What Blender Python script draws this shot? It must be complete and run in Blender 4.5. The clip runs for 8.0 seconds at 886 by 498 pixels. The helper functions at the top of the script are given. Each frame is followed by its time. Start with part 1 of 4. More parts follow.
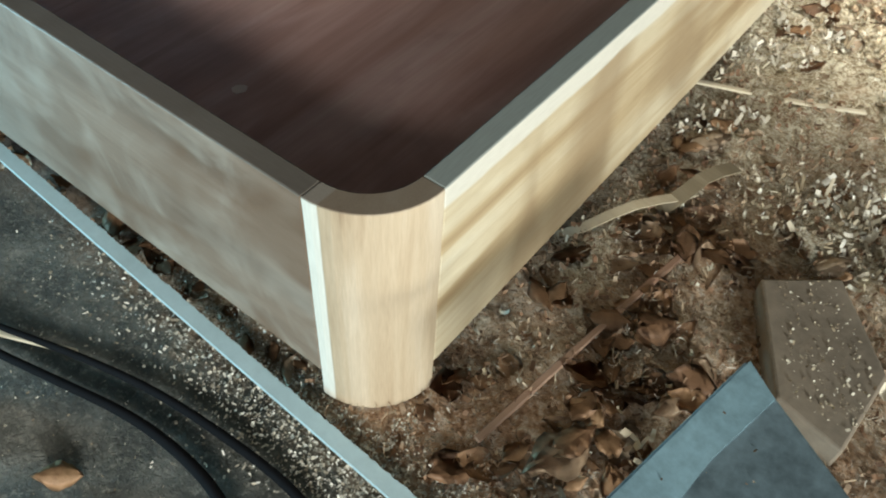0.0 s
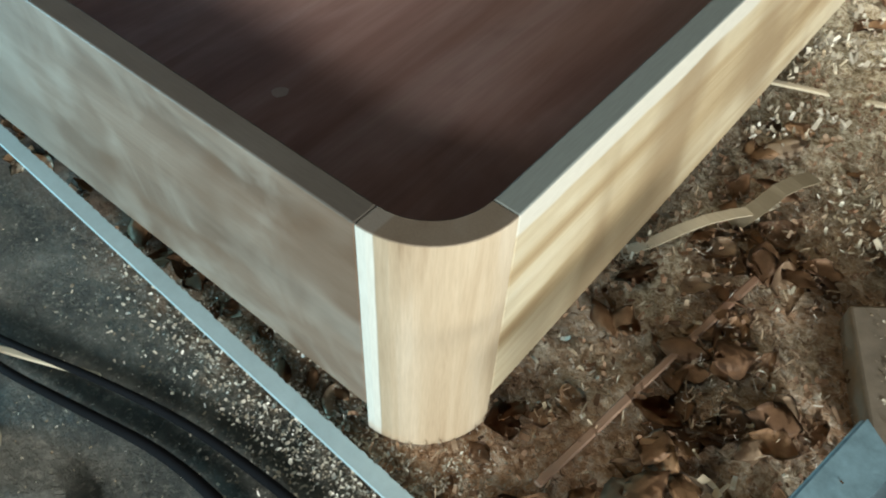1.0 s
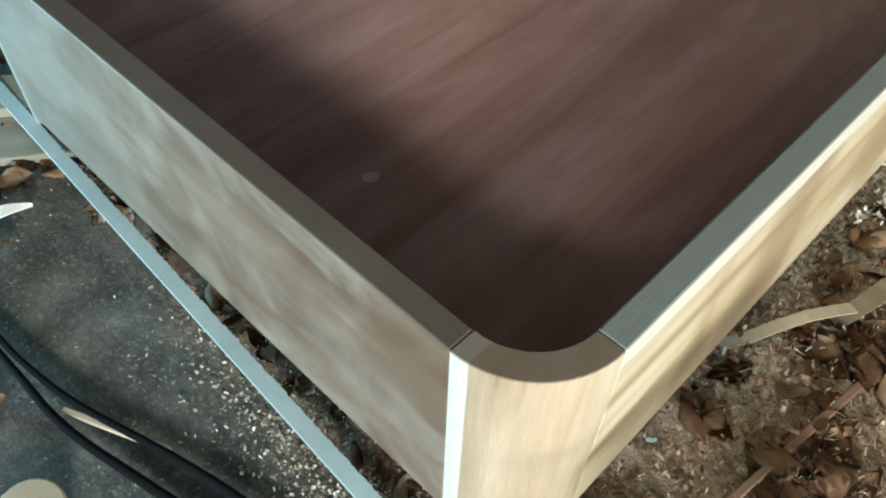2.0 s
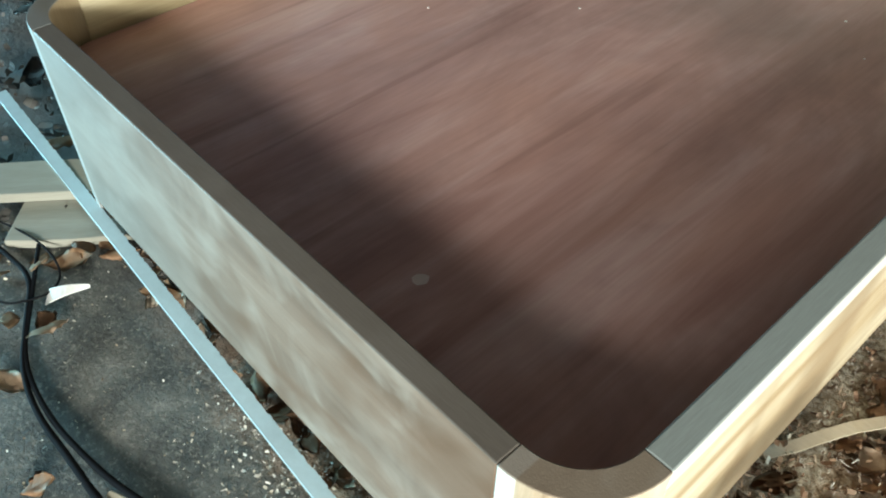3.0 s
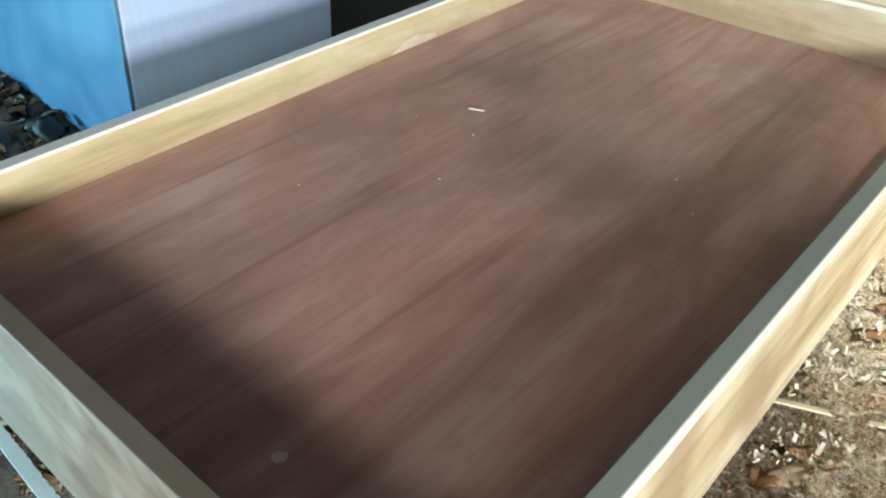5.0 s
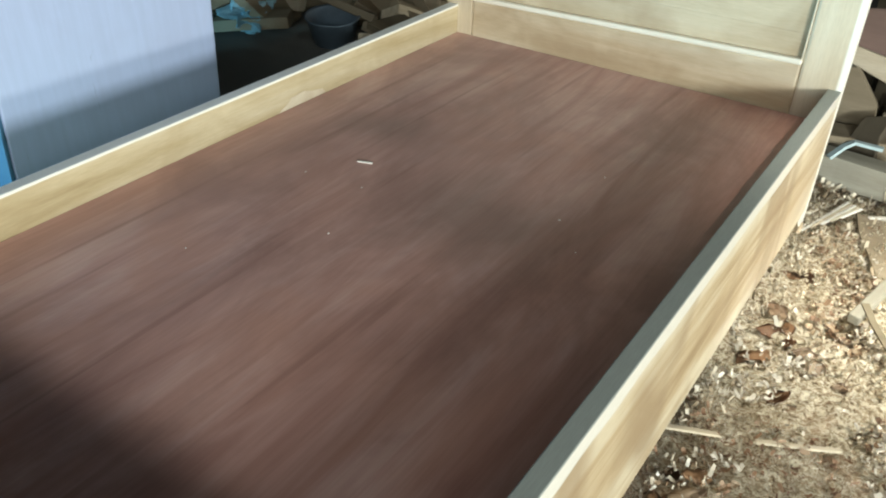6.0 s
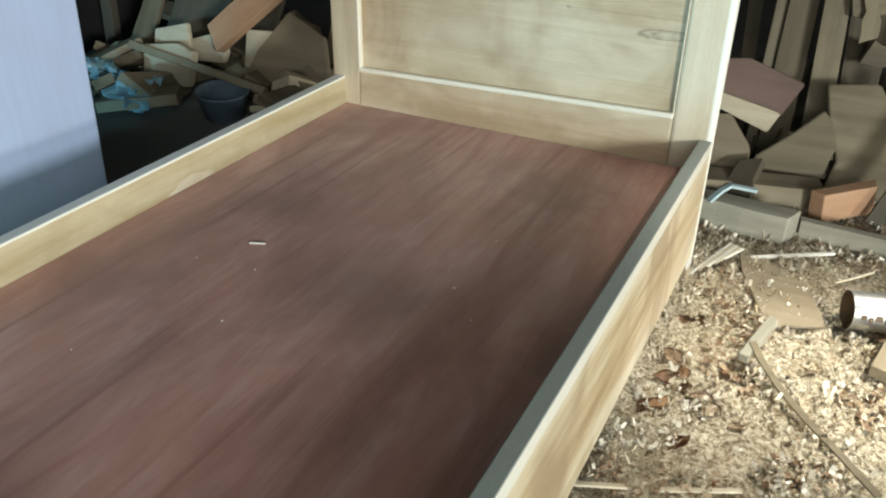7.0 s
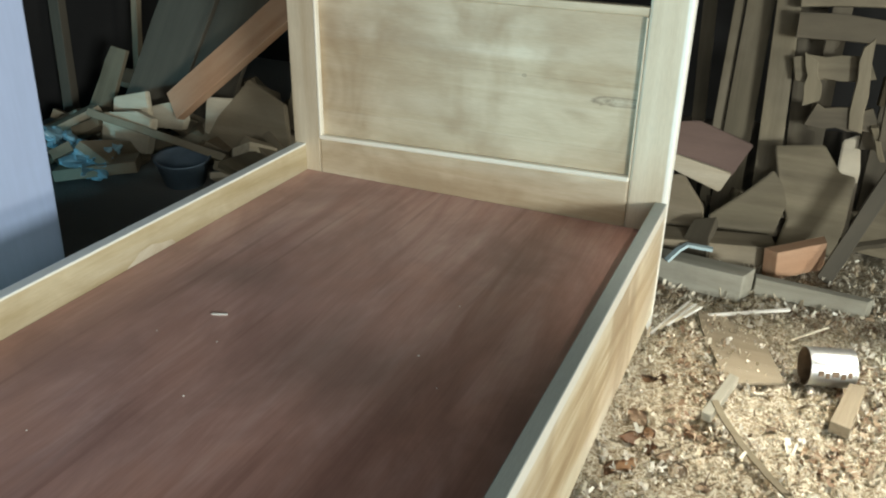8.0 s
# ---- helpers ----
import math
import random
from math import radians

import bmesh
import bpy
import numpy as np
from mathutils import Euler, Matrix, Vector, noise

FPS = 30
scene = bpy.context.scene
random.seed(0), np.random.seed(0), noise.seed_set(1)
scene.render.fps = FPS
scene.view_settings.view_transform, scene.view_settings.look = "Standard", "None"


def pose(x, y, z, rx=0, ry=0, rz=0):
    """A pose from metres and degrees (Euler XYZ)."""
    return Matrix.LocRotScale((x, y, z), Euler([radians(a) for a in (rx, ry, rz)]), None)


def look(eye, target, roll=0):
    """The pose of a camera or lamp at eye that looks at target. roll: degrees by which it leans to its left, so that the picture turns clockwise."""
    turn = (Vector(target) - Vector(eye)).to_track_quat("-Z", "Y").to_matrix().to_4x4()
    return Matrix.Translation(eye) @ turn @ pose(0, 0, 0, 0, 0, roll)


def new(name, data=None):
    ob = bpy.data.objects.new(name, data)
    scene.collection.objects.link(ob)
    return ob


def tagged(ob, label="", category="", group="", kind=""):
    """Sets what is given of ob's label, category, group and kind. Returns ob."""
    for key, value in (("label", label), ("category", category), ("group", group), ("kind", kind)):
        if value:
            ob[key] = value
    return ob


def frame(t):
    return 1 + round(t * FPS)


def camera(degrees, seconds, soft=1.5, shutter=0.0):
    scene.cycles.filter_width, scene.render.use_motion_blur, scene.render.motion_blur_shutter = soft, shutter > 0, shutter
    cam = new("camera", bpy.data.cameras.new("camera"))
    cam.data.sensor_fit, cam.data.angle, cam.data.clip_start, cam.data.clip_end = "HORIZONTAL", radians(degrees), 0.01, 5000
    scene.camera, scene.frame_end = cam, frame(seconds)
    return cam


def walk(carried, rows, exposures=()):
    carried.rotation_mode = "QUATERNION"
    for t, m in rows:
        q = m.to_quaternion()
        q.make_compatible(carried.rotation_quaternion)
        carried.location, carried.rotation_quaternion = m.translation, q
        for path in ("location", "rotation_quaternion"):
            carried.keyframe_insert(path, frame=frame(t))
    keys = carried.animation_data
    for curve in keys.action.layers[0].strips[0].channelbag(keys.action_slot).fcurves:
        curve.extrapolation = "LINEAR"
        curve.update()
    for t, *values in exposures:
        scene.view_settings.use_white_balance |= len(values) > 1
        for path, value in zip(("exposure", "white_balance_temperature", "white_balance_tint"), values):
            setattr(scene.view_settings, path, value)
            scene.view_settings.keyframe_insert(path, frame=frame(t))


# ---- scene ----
cam = camera(56.7, 8.0, soft=2.0)
# seconds, eye, yaw, pitch, lean to the right
ROWS = [
    (0.0, 0.3778, -0.4257, 1.0890, 34.74, -49.43, -4.15),
    (0.5, 0.3379, -0.4119, 1.0651, 35.80, -49.75, -3.30),
    (1.0, 0.2672, -0.3643, 1.0292, 36.85, -50.67, -3.37),
    (1.5, 0.2023, -0.3217, 1.0306, 39.45, -50.95, -2.52),
    (1.7, 0.1785, -0.3035, 1.0420, 40.95, -51.15, -2.15),
    (2.8, 0.1340, -0.3090, 1.1010, 46.20, -46.60, -1.25),
    (3.0, 0.1304, -0.3076, 1.1092, 46.52, -45.69, -1.05),
    (3.5, 0.1513, -0.3205, 1.1424, 46.93, -42.98, -0.55),
    (4.0, 0.1630, -0.3146, 1.1595, 46.68, -41.40, -0.16),
    (4.5, 0.1916, -0.2756, 1.1926, 45.55, -39.06, -0.03),
    (5.0, 0.2189, -0.2481, 1.2125, 40.32, -36.65, -1.66),
    (6.3, 0.2790, -0.2150, 1.2415, 31.10, -32.35, -1.78),
    (6.5, 0.2846, -0.2076, 1.2508, 29.22, -31.64, -1.81),
    (7.0, 0.2981, -0.1888, 1.2779, 26.76, -29.55, -0.85),
    (7.5, 0.3039, -0.1836, 1.2982, 25.02, -27.47, -0.77),
    (8.0, 0.2946, -0.1894, 1.3031, 23.82, -25.53, -1.07),
]
# the clip's camera opens up over the dark plywood and closes again before the bright headboard
EXPOSURES = [(0.0, -0.56), (1.0, -0.58), (1.5, -0.50), (2.8, 0.02), (3.5, 0.17), (4.5, 0.09), (5.2, -0.14), (6.3, -0.39), (7.0, -0.53), (8.0, -0.68)]
walk(cam, [(t, pose(x, y, z, 90 + pitch, 0, yaw) @ pose(0, 0, 0, 0, 0, -lean)) for t, x, y, z, yaw, pitch, lean in ROWS],
     exposures=EXPOSURES)

# ---- light: area lamps as daylight, in openings added out of view ----
world = bpy.data.worlds.new("sky")
scene.world = world
world.use_nodes = True
sky = world.node_tree.nodes.new("ShaderNodeTexSky")
sky.sky_type, sky.sun_disc, sky.sun_elevation, sky.sun_rotation = "NISHITA", False, radians(28), radians(140)
world.node_tree.links.new(sky.outputs[0], world.node_tree.nodes["Background"].inputs[0])
world.node_tree.nodes["Background"].inputs[1].default_value = 0.05


def opening_light(name, eye, target, w, h, power, color):
    lamp = bpy.data.lights.new(name, "AREA")
    lamp.shape, lamp.size, lamp.size_y, lamp.energy, lamp.color = "RECTANGLE", w, h, power, color
    ob = new(name, lamp)
    ob.matrix_world = look(eye, target)
    return ob


opening_light("south_daylight", (2.15, -5.0, 2.62), (-0.4, 0.9, 0.33), 5.0, 0.55, 220, (0.93, 0.985, 0.955))
opening_light("corner_daylight", (4.85, -3.5, 1.64), (-0.6, 0.8, 0.33), 1.2, 0.75, 680, (0.915, 0.985, 0.965))
opening_light("side_daylight", (4.9, 1.3, 0.62), (0.0, 1.2, 0.30), 1.6, 0.36, 160, (0.96, 0.97, 0.86))
# narrow lamp added overhead to brighten the sawdust; no roof gap is known
patch_lamp = opening_light("skylight_daylight", (1.7, 1.9, 3.3), (0.42, 1.72, 0.0), 0.35, 0.35, 7, (1.0, 0.97, 0.86))
patch_lamp.data.spread = radians(22)
# low lamp added for the blue light from the left; no door is known
opening_light("door_daylight", (-3.28, -1.75, 0.30), (-0.9, 0.0, 0.25), 1.1, 0.38, 200, (0.32, 0.78, 1.0))


# ---- materials ----
def material(name):
    m = bpy.data.materials.new(name)
    m.use_nodes = True
    nt = m.node_tree
    return m, nt, nt.nodes["Principled BSDF"]


def nd(nt, kind, **inputs):
    n = nt.nodes.new(kind)
    for k, v in inputs.items():
        n.inputs[k.replace("_", " ")].default_value = v
    return n


def ramp(nt, src, stops):
    r = nt.nodes.new("ShaderNodeValToRGB")
    els = r.color_ramp.elements
    while len(els) < len(stops):
        els.new(0.5)
    for el, (p, c) in zip(els, stops):
        el.position, el.color = p, (*c, 1)
    nt.links.new(src, r.inputs[0])
    return r.outputs[0]


def mixc(nt, fac, a, b, mode="MIX"):
    m = nt.nodes.new("ShaderNodeMix")
    m.data_type, m.blend_type = "RGBA", mode
    for sock, v in ((m.inputs[0], fac), (m.inputs[6], a), (m.inputs[7], b)):
        if isinstance(v, (int, float)):
            sock.default_value = v
        elif isinstance(v, tuple):
            sock.default_value = (*v, 1)
        else:
            nt.links.new(v, sock)
    return m.outputs[2]


def coords(nt, scale=(1, 1, 1), rot=(0, 0, 0), per_object=False):
    tc = nt.nodes.new("ShaderNodeTexCoord")
    mp = nt.nodes.new("ShaderNodeMapping")
    mp.inputs["Scale"].default_value = scale
    mp.inputs["Rotation"].default_value = rot
    nt.links.new(tc.outputs["Object"], mp.inputs["Vector"])
    if per_object:
        info = nt.nodes.new("ShaderNodeObjectInfo")
        mul = nt.nodes.new("ShaderNodeMath")
        mul.operation = "MULTIPLY"
        mul.inputs[1].default_value = 37.0
        nt.links.new(info.outputs["Random"], mul.inputs[0])
        nt.links.new(mul.outputs[0], mp.inputs["Location"])
    return mp.outputs["Vector"]


def noise_tex(nt, vec, scale, detail=4, rough=0.55, dist=0.0):
    n = nd(nt, "ShaderNodeTexNoise", Scale=scale, Detail=detail, Roughness=rough, Distortion=dist)
    nt.links.new(vec, n.inputs["Vector"])
    return n.outputs["Fac"]


def bump(nt, bsdf, height, strength, dist=0.002):
    b = nd(nt, "ShaderNodeBump", Strength=strength, Distance=dist)
    nt.links.new(height, b.inputs["Height"])
    nt.links.new(b.outputs[0], bsdf.inputs["Normal"])


def wood(name, axis, stops, stain=(0.5, 0.42, 0.32), stain_amount=0.35, rough=0.55, stretch=14.0, scale=9.0, per_object=False, mottle=2.5, sap_or_lit=None, streaks=None, knots=(), edge=None, stain_from=(0.42, 0.68)):
    """Sawn timber: streaks along an axis (0, 1 or 2), soft mottling, fine fibre relief."""
    m, nt, b = material(name)
    s = [stretch, stretch, stretch]
    s[axis] = 1.0
    vec = coords(nt, tuple(v / stretch for v in s), per_object=per_object)
    fine = coords(nt, tuple(v * 4 for v in s), per_object=per_object)
    streak = noise_tex(nt, vec, scale, 5, 0.6, 0.6)
    col = ramp(nt, streak, stops)
    mot = noise_tex(nt, coords(nt, (1, 1, 1), per_object=per_object), mottle, 3, 0.6, 0.8)
    col = mixc(nt, ramp(nt, mot, [(stain_from[0], (0, 0, 0)), (stain_from[1], (stain_amount,) * 3)]), col, stain)
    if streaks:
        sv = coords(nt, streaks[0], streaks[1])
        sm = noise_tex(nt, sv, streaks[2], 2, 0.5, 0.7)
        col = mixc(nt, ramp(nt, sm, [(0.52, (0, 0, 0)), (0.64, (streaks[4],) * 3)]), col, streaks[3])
    for kx, kz, ka, kb in knots:
        sx = nt.nodes.new("ShaderNodeSeparateXYZ")
        nt.links.new(coords(nt), sx.inputs[0])
        terms = []
        for sock, c, k in (("X", kx, ka), ("Z", kz, kb)):
            q = nt.nodes.new("ShaderNodeMath")
            q.operation = "MULTIPLY_ADD"
            nt.links.new(sx.outputs[sock], q.inputs[0])
            q.inputs[1].default_value, q.inputs[2].default_value = 1 / k, -c / k
            sq = nt.nodes.new("ShaderNodeMath")
            sq.operation = "MULTIPLY"
            nt.links.new(q.outputs[0], sq.inputs[0])
            nt.links.new(q.outputs[0], sq.inputs[1])
            terms.append(sq.outputs[0])
        sm2 = nt.nodes.new("ShaderNodeMath")
        nt.links.new(terms[0], sm2.inputs[0])
        nt.links.new(terms[1], sm2.inputs[1])
        wb = nt.nodes.new("ShaderNodeMath")
        wb.operation = "MULTIPLY_ADD"
        nt.links.new(noise_tex(nt, coords(nt, (0.35, 1, 1)), 30, 3, 0.6, 1.0), wb.inputs[0])
        wb.inputs[1].default_value = 1.1
        nt.links.new(sm2.outputs[0], wb.inputs[2])
        ring = ramp(nt, wb.outputs[0], [(0.30, (0.0,) * 3), (0.46, (0.75,) * 3), (0.62, (0.1,) * 3), (0.80, (0.55,) * 3), (0.95, (0.0,) * 3)])
        col = mixc(nt, ring, col, (0.09, 0.055, 0.03))
    if sap_or_lit:
        # paler zone, sapwood in places, painted brightness in others: axis, from, to, colour
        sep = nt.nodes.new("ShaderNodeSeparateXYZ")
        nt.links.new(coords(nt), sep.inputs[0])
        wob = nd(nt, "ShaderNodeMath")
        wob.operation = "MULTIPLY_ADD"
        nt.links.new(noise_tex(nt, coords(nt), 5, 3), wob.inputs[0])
        wob.inputs[1].default_value = sap_or_lit[4]
        nt.links.new(sep.outputs[sap_or_lit[0]], wob.inputs[2])
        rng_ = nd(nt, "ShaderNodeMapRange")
        rng_.inputs["From Min"].default_value, rng_.inputs["From Max"].default_value = sap_or_lit[1], sap_or_lit[2]
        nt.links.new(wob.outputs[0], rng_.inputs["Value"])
        col = mixc(nt, rng_.outputs[0], col, sap_or_lit[3])
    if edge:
        # upper faces: rail tops with their light painted in, posts' end grain: height, colour
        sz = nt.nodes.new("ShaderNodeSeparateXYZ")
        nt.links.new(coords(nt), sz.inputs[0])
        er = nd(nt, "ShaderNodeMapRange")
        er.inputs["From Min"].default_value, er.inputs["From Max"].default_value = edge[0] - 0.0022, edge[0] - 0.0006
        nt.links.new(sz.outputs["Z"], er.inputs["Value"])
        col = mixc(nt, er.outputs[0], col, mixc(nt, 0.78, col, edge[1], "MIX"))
    fib = noise_tex(nt, fine, 9, 3)
    col = mixc(nt, 0.18, col, ramp(nt, fib, [(0.3, (0.35, 0.3, 0.25)), (0.7, (1, 1, 1))]), "MULTIPLY")
    nt.links.new(col, b.inputs["Base Color"])
    b.inputs["Roughness"].default_value = rough
    bump(nt, b, fib, 0.25, 0.001)
    return m


SIDE_STOPS = [(0.34, (0.34, 0.235, 0.125)), (0.44, (0.50, 0.39, 0.24)), (0.52, (0.62, 0.54, 0.385)), (0.66, (0.69, 0.63, 0.49))]
PALE_STOPS = [(0.3, (0.50, 0.40, 0.265)), (0.5, (0.645, 0.56, 0.41)), (0.7, (0.74, 0.675, 0.53))]
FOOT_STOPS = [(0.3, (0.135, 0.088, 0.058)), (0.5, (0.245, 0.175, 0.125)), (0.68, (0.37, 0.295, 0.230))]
POST_STOPS = [(0.36, (0.31, 0.215, 0.13)), (0.44, (0.45, 0.345, 0.23)), (0.54, (0.52, 0.415, 0.29)), (0.66, (0.60, 0.505, 0.38))]
OLD_STOPS = [(0.25, (0.095, 0.075, 0.044)), (0.5, (0.175, 0.143, 0.089)), (0.75, (0.265, 0.222, 0.145))]
# the slanted streaks paint soft shadow bands among the wood's brown figure
M_SIDE = wood("side_rail_timber", 1, SIDE_STOPS, stain=(0.44, 0.33, 0.19), stain_amount=0.5, sap_or_lit=("Z", 0.394, 0.400, (0.66, 0.635, 0.555), 0.022), streaks=((1, 0.8, 0.35), (radians(32), 0, 0), 4.2, (0.30, 0.21, 0.12), 0.68), scale=8, edge=(0.423, (0.23, 0.275, 0.255)))
FAR_STOPS = [(0.36, (0.36, 0.27, 0.135)), (0.46, (0.50, 0.405, 0.235)), (0.56, (0.60, 0.51, 0.33)), (0.68, (0.68, 0.61, 0.44))]
# bluish light on the top and the bright arris are painted into the colour
M_SIDE_FAR = wood("far_side_rail_timber", 1, FAR_STOPS, stain=(0.42, 0.32, 0.17), stain_amount=0.5, scale=8, mottle=4, sap_or_lit=("Z", 0.417, 0.420, (0.86, 0.84, 0.74), 0.004), edge=(0.423, (0.72, 0.78, 0.78)))
# the zone along Y makes the outer face paler than the inner
M_POST_FAR = wood("far_post_timber", 2, [(0.3, (0.26, 0.19, 0.10)), (0.5, (0.36, 0.28, 0.165)), (0.7, (0.46, 0.38, 0.25))], stain_amount=0.3, scale=10, sap_or_lit=("Y", 0.050, 0.030, (0.36, 0.355, 0.32), 0.012), edge=(0.423, (0.20, 0.205, 0.19)))
# the zone along X greys the rail gradually towards its far end
M_FOOT = wood("foot_rail_timber", 0, FOOT_STOPS, stain=(0.40, 0.345, 0.28), stain_amount=0.75, scale=7, mottle=6, stain_from=(0.44, 0.72), streaks=((0.8, 1, 1.0), (0, radians(-8), 0), 5.0, (0.16, 0.092, 0.052), 0.75), sap_or_lit=("X", -0.35, -1.15, (0.22, 0.21, 0.18), 0.45), edge=(0.423, (0.150, 0.135, 0.112)))
M_POST = wood("post_timber", 2, POST_STOPS, stain_amount=0.15, stretch=12, scale=14, sap_or_lit=("X", -0.0905, -0.0925, (0.74, 0.71, 0.62), 0.004), edge=(0.423, (0.21, 0.155, 0.11)))
HEAD_STOPS = [(0.3, (0.43, 0.325, 0.195)), (0.5, (0.575, 0.475, 0.325)), (0.7, (0.69, 0.61, 0.46))]
M_HEAD_X = wood("headboard_timber_across", 0, HEAD_STOPS, stain=(0.34, 0.235, 0.13), stain_amount=0.7, mottle=3.4, stain_from=(0.40, 0.66), scale=8, streaks=((0.5, 1, 1.2), (0, 0, 0), 4.0, (0.36, 0.26, 0.155), 0.55), knots=((-0.165, 0.690, 0.125, 0.026), (-0.455, 0.735, 0.013, 0.009)))
# bright strip at the right post's outer corner is light painted on the chamfer
M_HEAD_Z = wood("headboard_timber_upright", 2, PALE_STOPS, stain=(0.44, 0.36, 0.25), stain_amount=0.3, scale=8, sap_or_lit=("X", -0.017, -0.012, (0.86, 0.84, 0.75), 0.004))
# the bottom and left beads carry their edge light in this bright colour
M_BEAD_LIT = wood("lit_bead_timber", 0, [(0.3, (0.80, 0.75, 0.61)), (0.7, (0.88, 0.84, 0.72))], stain_amount=0.1)
M_SCRAP = wood("offcut_timber", 0, OLD_STOPS, per_object=True, stain=(0.3, 0.25, 0.18), rough=0.75)
# darker copy of the offcut timber: the rack's shade is in its colour
M_RACK = wood("shaded_rack_timber", 0, [(0.3, (0.075, 0.060, 0.040)), (0.5, (0.125, 0.102, 0.068)), (0.7, (0.18, 0.150, 0.102))], per_object=True, stain=(0.06, 0.05, 0.035), rough=0.85)
M_SCRAP_MID = wood("dusty_offcut_timber", 0, [(0.3, (0.20, 0.155, 0.095)), (0.5, (0.29, 0.235, 0.155)), (0.7, (0.36, 0.30, 0.21))], per_object=True, stain=(0.16, 0.13, 0.09), rough=0.8)
M_GREYBOARD = wood("grey_weathered_board", 0, [(0.3, (0.25, 0.235, 0.18)), (0.5, (0.36, 0.34, 0.27)), (0.7, (0.45, 0.43, 0.355))], per_object=True, stain=(0.17, 0.15, 0.11), rough=0.8)
M_PINK = wood("pinkish_board", 0, [(0.3, (0.15, 0.095, 0.075)), (0.7, (0.24, 0.155, 0.125))], per_object=True, stain=(0.13, 0.08, 0.06), rough=0.7)
M_SCRAP_PALE = wood("pale_offcut_timber", 0, PALE_STOPS, per_object=True, stain=(0.35, 0.28, 0.2), rough=0.75)


PLY_DARK_SPOTS = ((-0.50, 1.06, 0.42, 0.34, 0.62), (-0.92, 1.31, 0.22, 0.18, 0.45))


def plywood_red():
    m, nt, b = material("red_plywood")
    streak = noise_tex(nt, coords(nt, (1, 0.12, 1), (0, 0, radians(2))), 12, 4, 0.6, 0.8)
    col = ramp(nt, streak, [(0.30, (0.395, 0.190, 0.150)), (0.5, (0.53, 0.298, 0.245)), (0.70, (0.62, 0.392, 0.338))])
    big = noise_tex(nt, coords(nt, (1, 0.6, 1)), 3.0, 3, 0.6, 0.8)
    col = mixc(nt, ramp(nt, big, [(0.45, (0, 0, 0)), (0.66, (0.7,) * 3)]), col, (0.53, 0.272, 0.200))
    big2 = noise_tex(nt, coords(nt, (1.2, 0.7, 1), (0, 0, radians(20))), 2.6, 5, 0.62, 0.6)
    col = mixc(nt, ramp(nt, big2, [(0.44, (0, 0, 0)), (0.64, (0.62,) * 3)]), col, (0.29, 0.140, 0.112))
    lines = noise_tex(nt, coords(nt, (1, 0.035, 1)), 34, 2, 0.5, 0.3)
    col = mixc(nt, ramp(nt, lines, [(0.60, (0, 0, 0)), (0.72, (0.4,) * 3)]), col, (0.20, 0.078, 0.056))
    # soft dark ellipses: centre and half-widths
    for cx, cy, ax, ay, k in PLY_DARK_SPOTS:
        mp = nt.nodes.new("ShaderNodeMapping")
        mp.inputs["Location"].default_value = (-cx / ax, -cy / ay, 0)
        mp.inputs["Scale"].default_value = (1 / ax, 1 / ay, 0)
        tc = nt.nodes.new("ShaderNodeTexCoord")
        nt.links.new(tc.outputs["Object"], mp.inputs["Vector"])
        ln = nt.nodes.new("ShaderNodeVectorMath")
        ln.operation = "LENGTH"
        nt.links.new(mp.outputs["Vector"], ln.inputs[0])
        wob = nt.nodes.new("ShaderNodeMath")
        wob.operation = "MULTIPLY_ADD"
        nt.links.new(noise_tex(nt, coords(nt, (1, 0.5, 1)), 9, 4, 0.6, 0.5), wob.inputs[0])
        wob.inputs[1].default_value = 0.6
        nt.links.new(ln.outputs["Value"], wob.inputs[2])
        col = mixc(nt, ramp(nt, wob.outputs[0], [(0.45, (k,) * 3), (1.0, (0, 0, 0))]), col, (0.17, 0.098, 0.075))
    fib = noise_tex(nt, coords(nt, (1, 0.05, 1)), 190, 2)
    col = mixc(nt, 0.16, col, ramp(nt, fib, [(0.35, (0.5, 0.45, 0.42)), (0.65, (1, 1, 1))]), "MULTIPLY")
    nt.links.new(col, b.inputs["Base Color"])
    rgh = ramp(nt, big, [(0.35, (0.34,) * 3), (0.7, (0.50,) * 3)])
    nt.links.new(rgh, b.inputs["Roughness"])
    b.inputs["Specular IOR Level"].default_value = 0.22
    # a faint warm-white sheen
    b.inputs["Sheen Weight"].default_value, b.inputs["Sheen Roughness"].default_value = 0.16, 0.5
    b.inputs["Sheen Tint"].default_value = (1.0, 0.97, 0.92, 1)
    bump(nt, b, fib, 0.10, 0.0006)
    return m


M_PLY = plywood_red()


def plain(name, color, rough=0.6, metal=0.0, var=0.25, scale=30.0, bump_amount=0.2):
    m, nt, b = material(name)
    n = noise_tex(nt, coords(nt, per_object=True), scale, 5, 0.65)
    n2 = noise_tex(nt, coords(nt, per_object=True), scale / 9, 3, 0.6)
    lo = tuple(c * (1 - var) for c in color)
    hi = tuple(min(1, c * (1 + var)) for c in color)
    col = mixc(nt, 0.5, ramp(nt, n, [(0.3, lo), (0.7, hi)]), ramp(nt, n2, [(0.35, lo), (0.65, hi)]))
    nt.links.new(col, b.inputs["Base Color"])
    b.inputs["Roughness"].default_value, b.inputs["Metallic"].default_value = rough, metal
    bump(nt, b, n, bump_amount, 0.002)
    return m


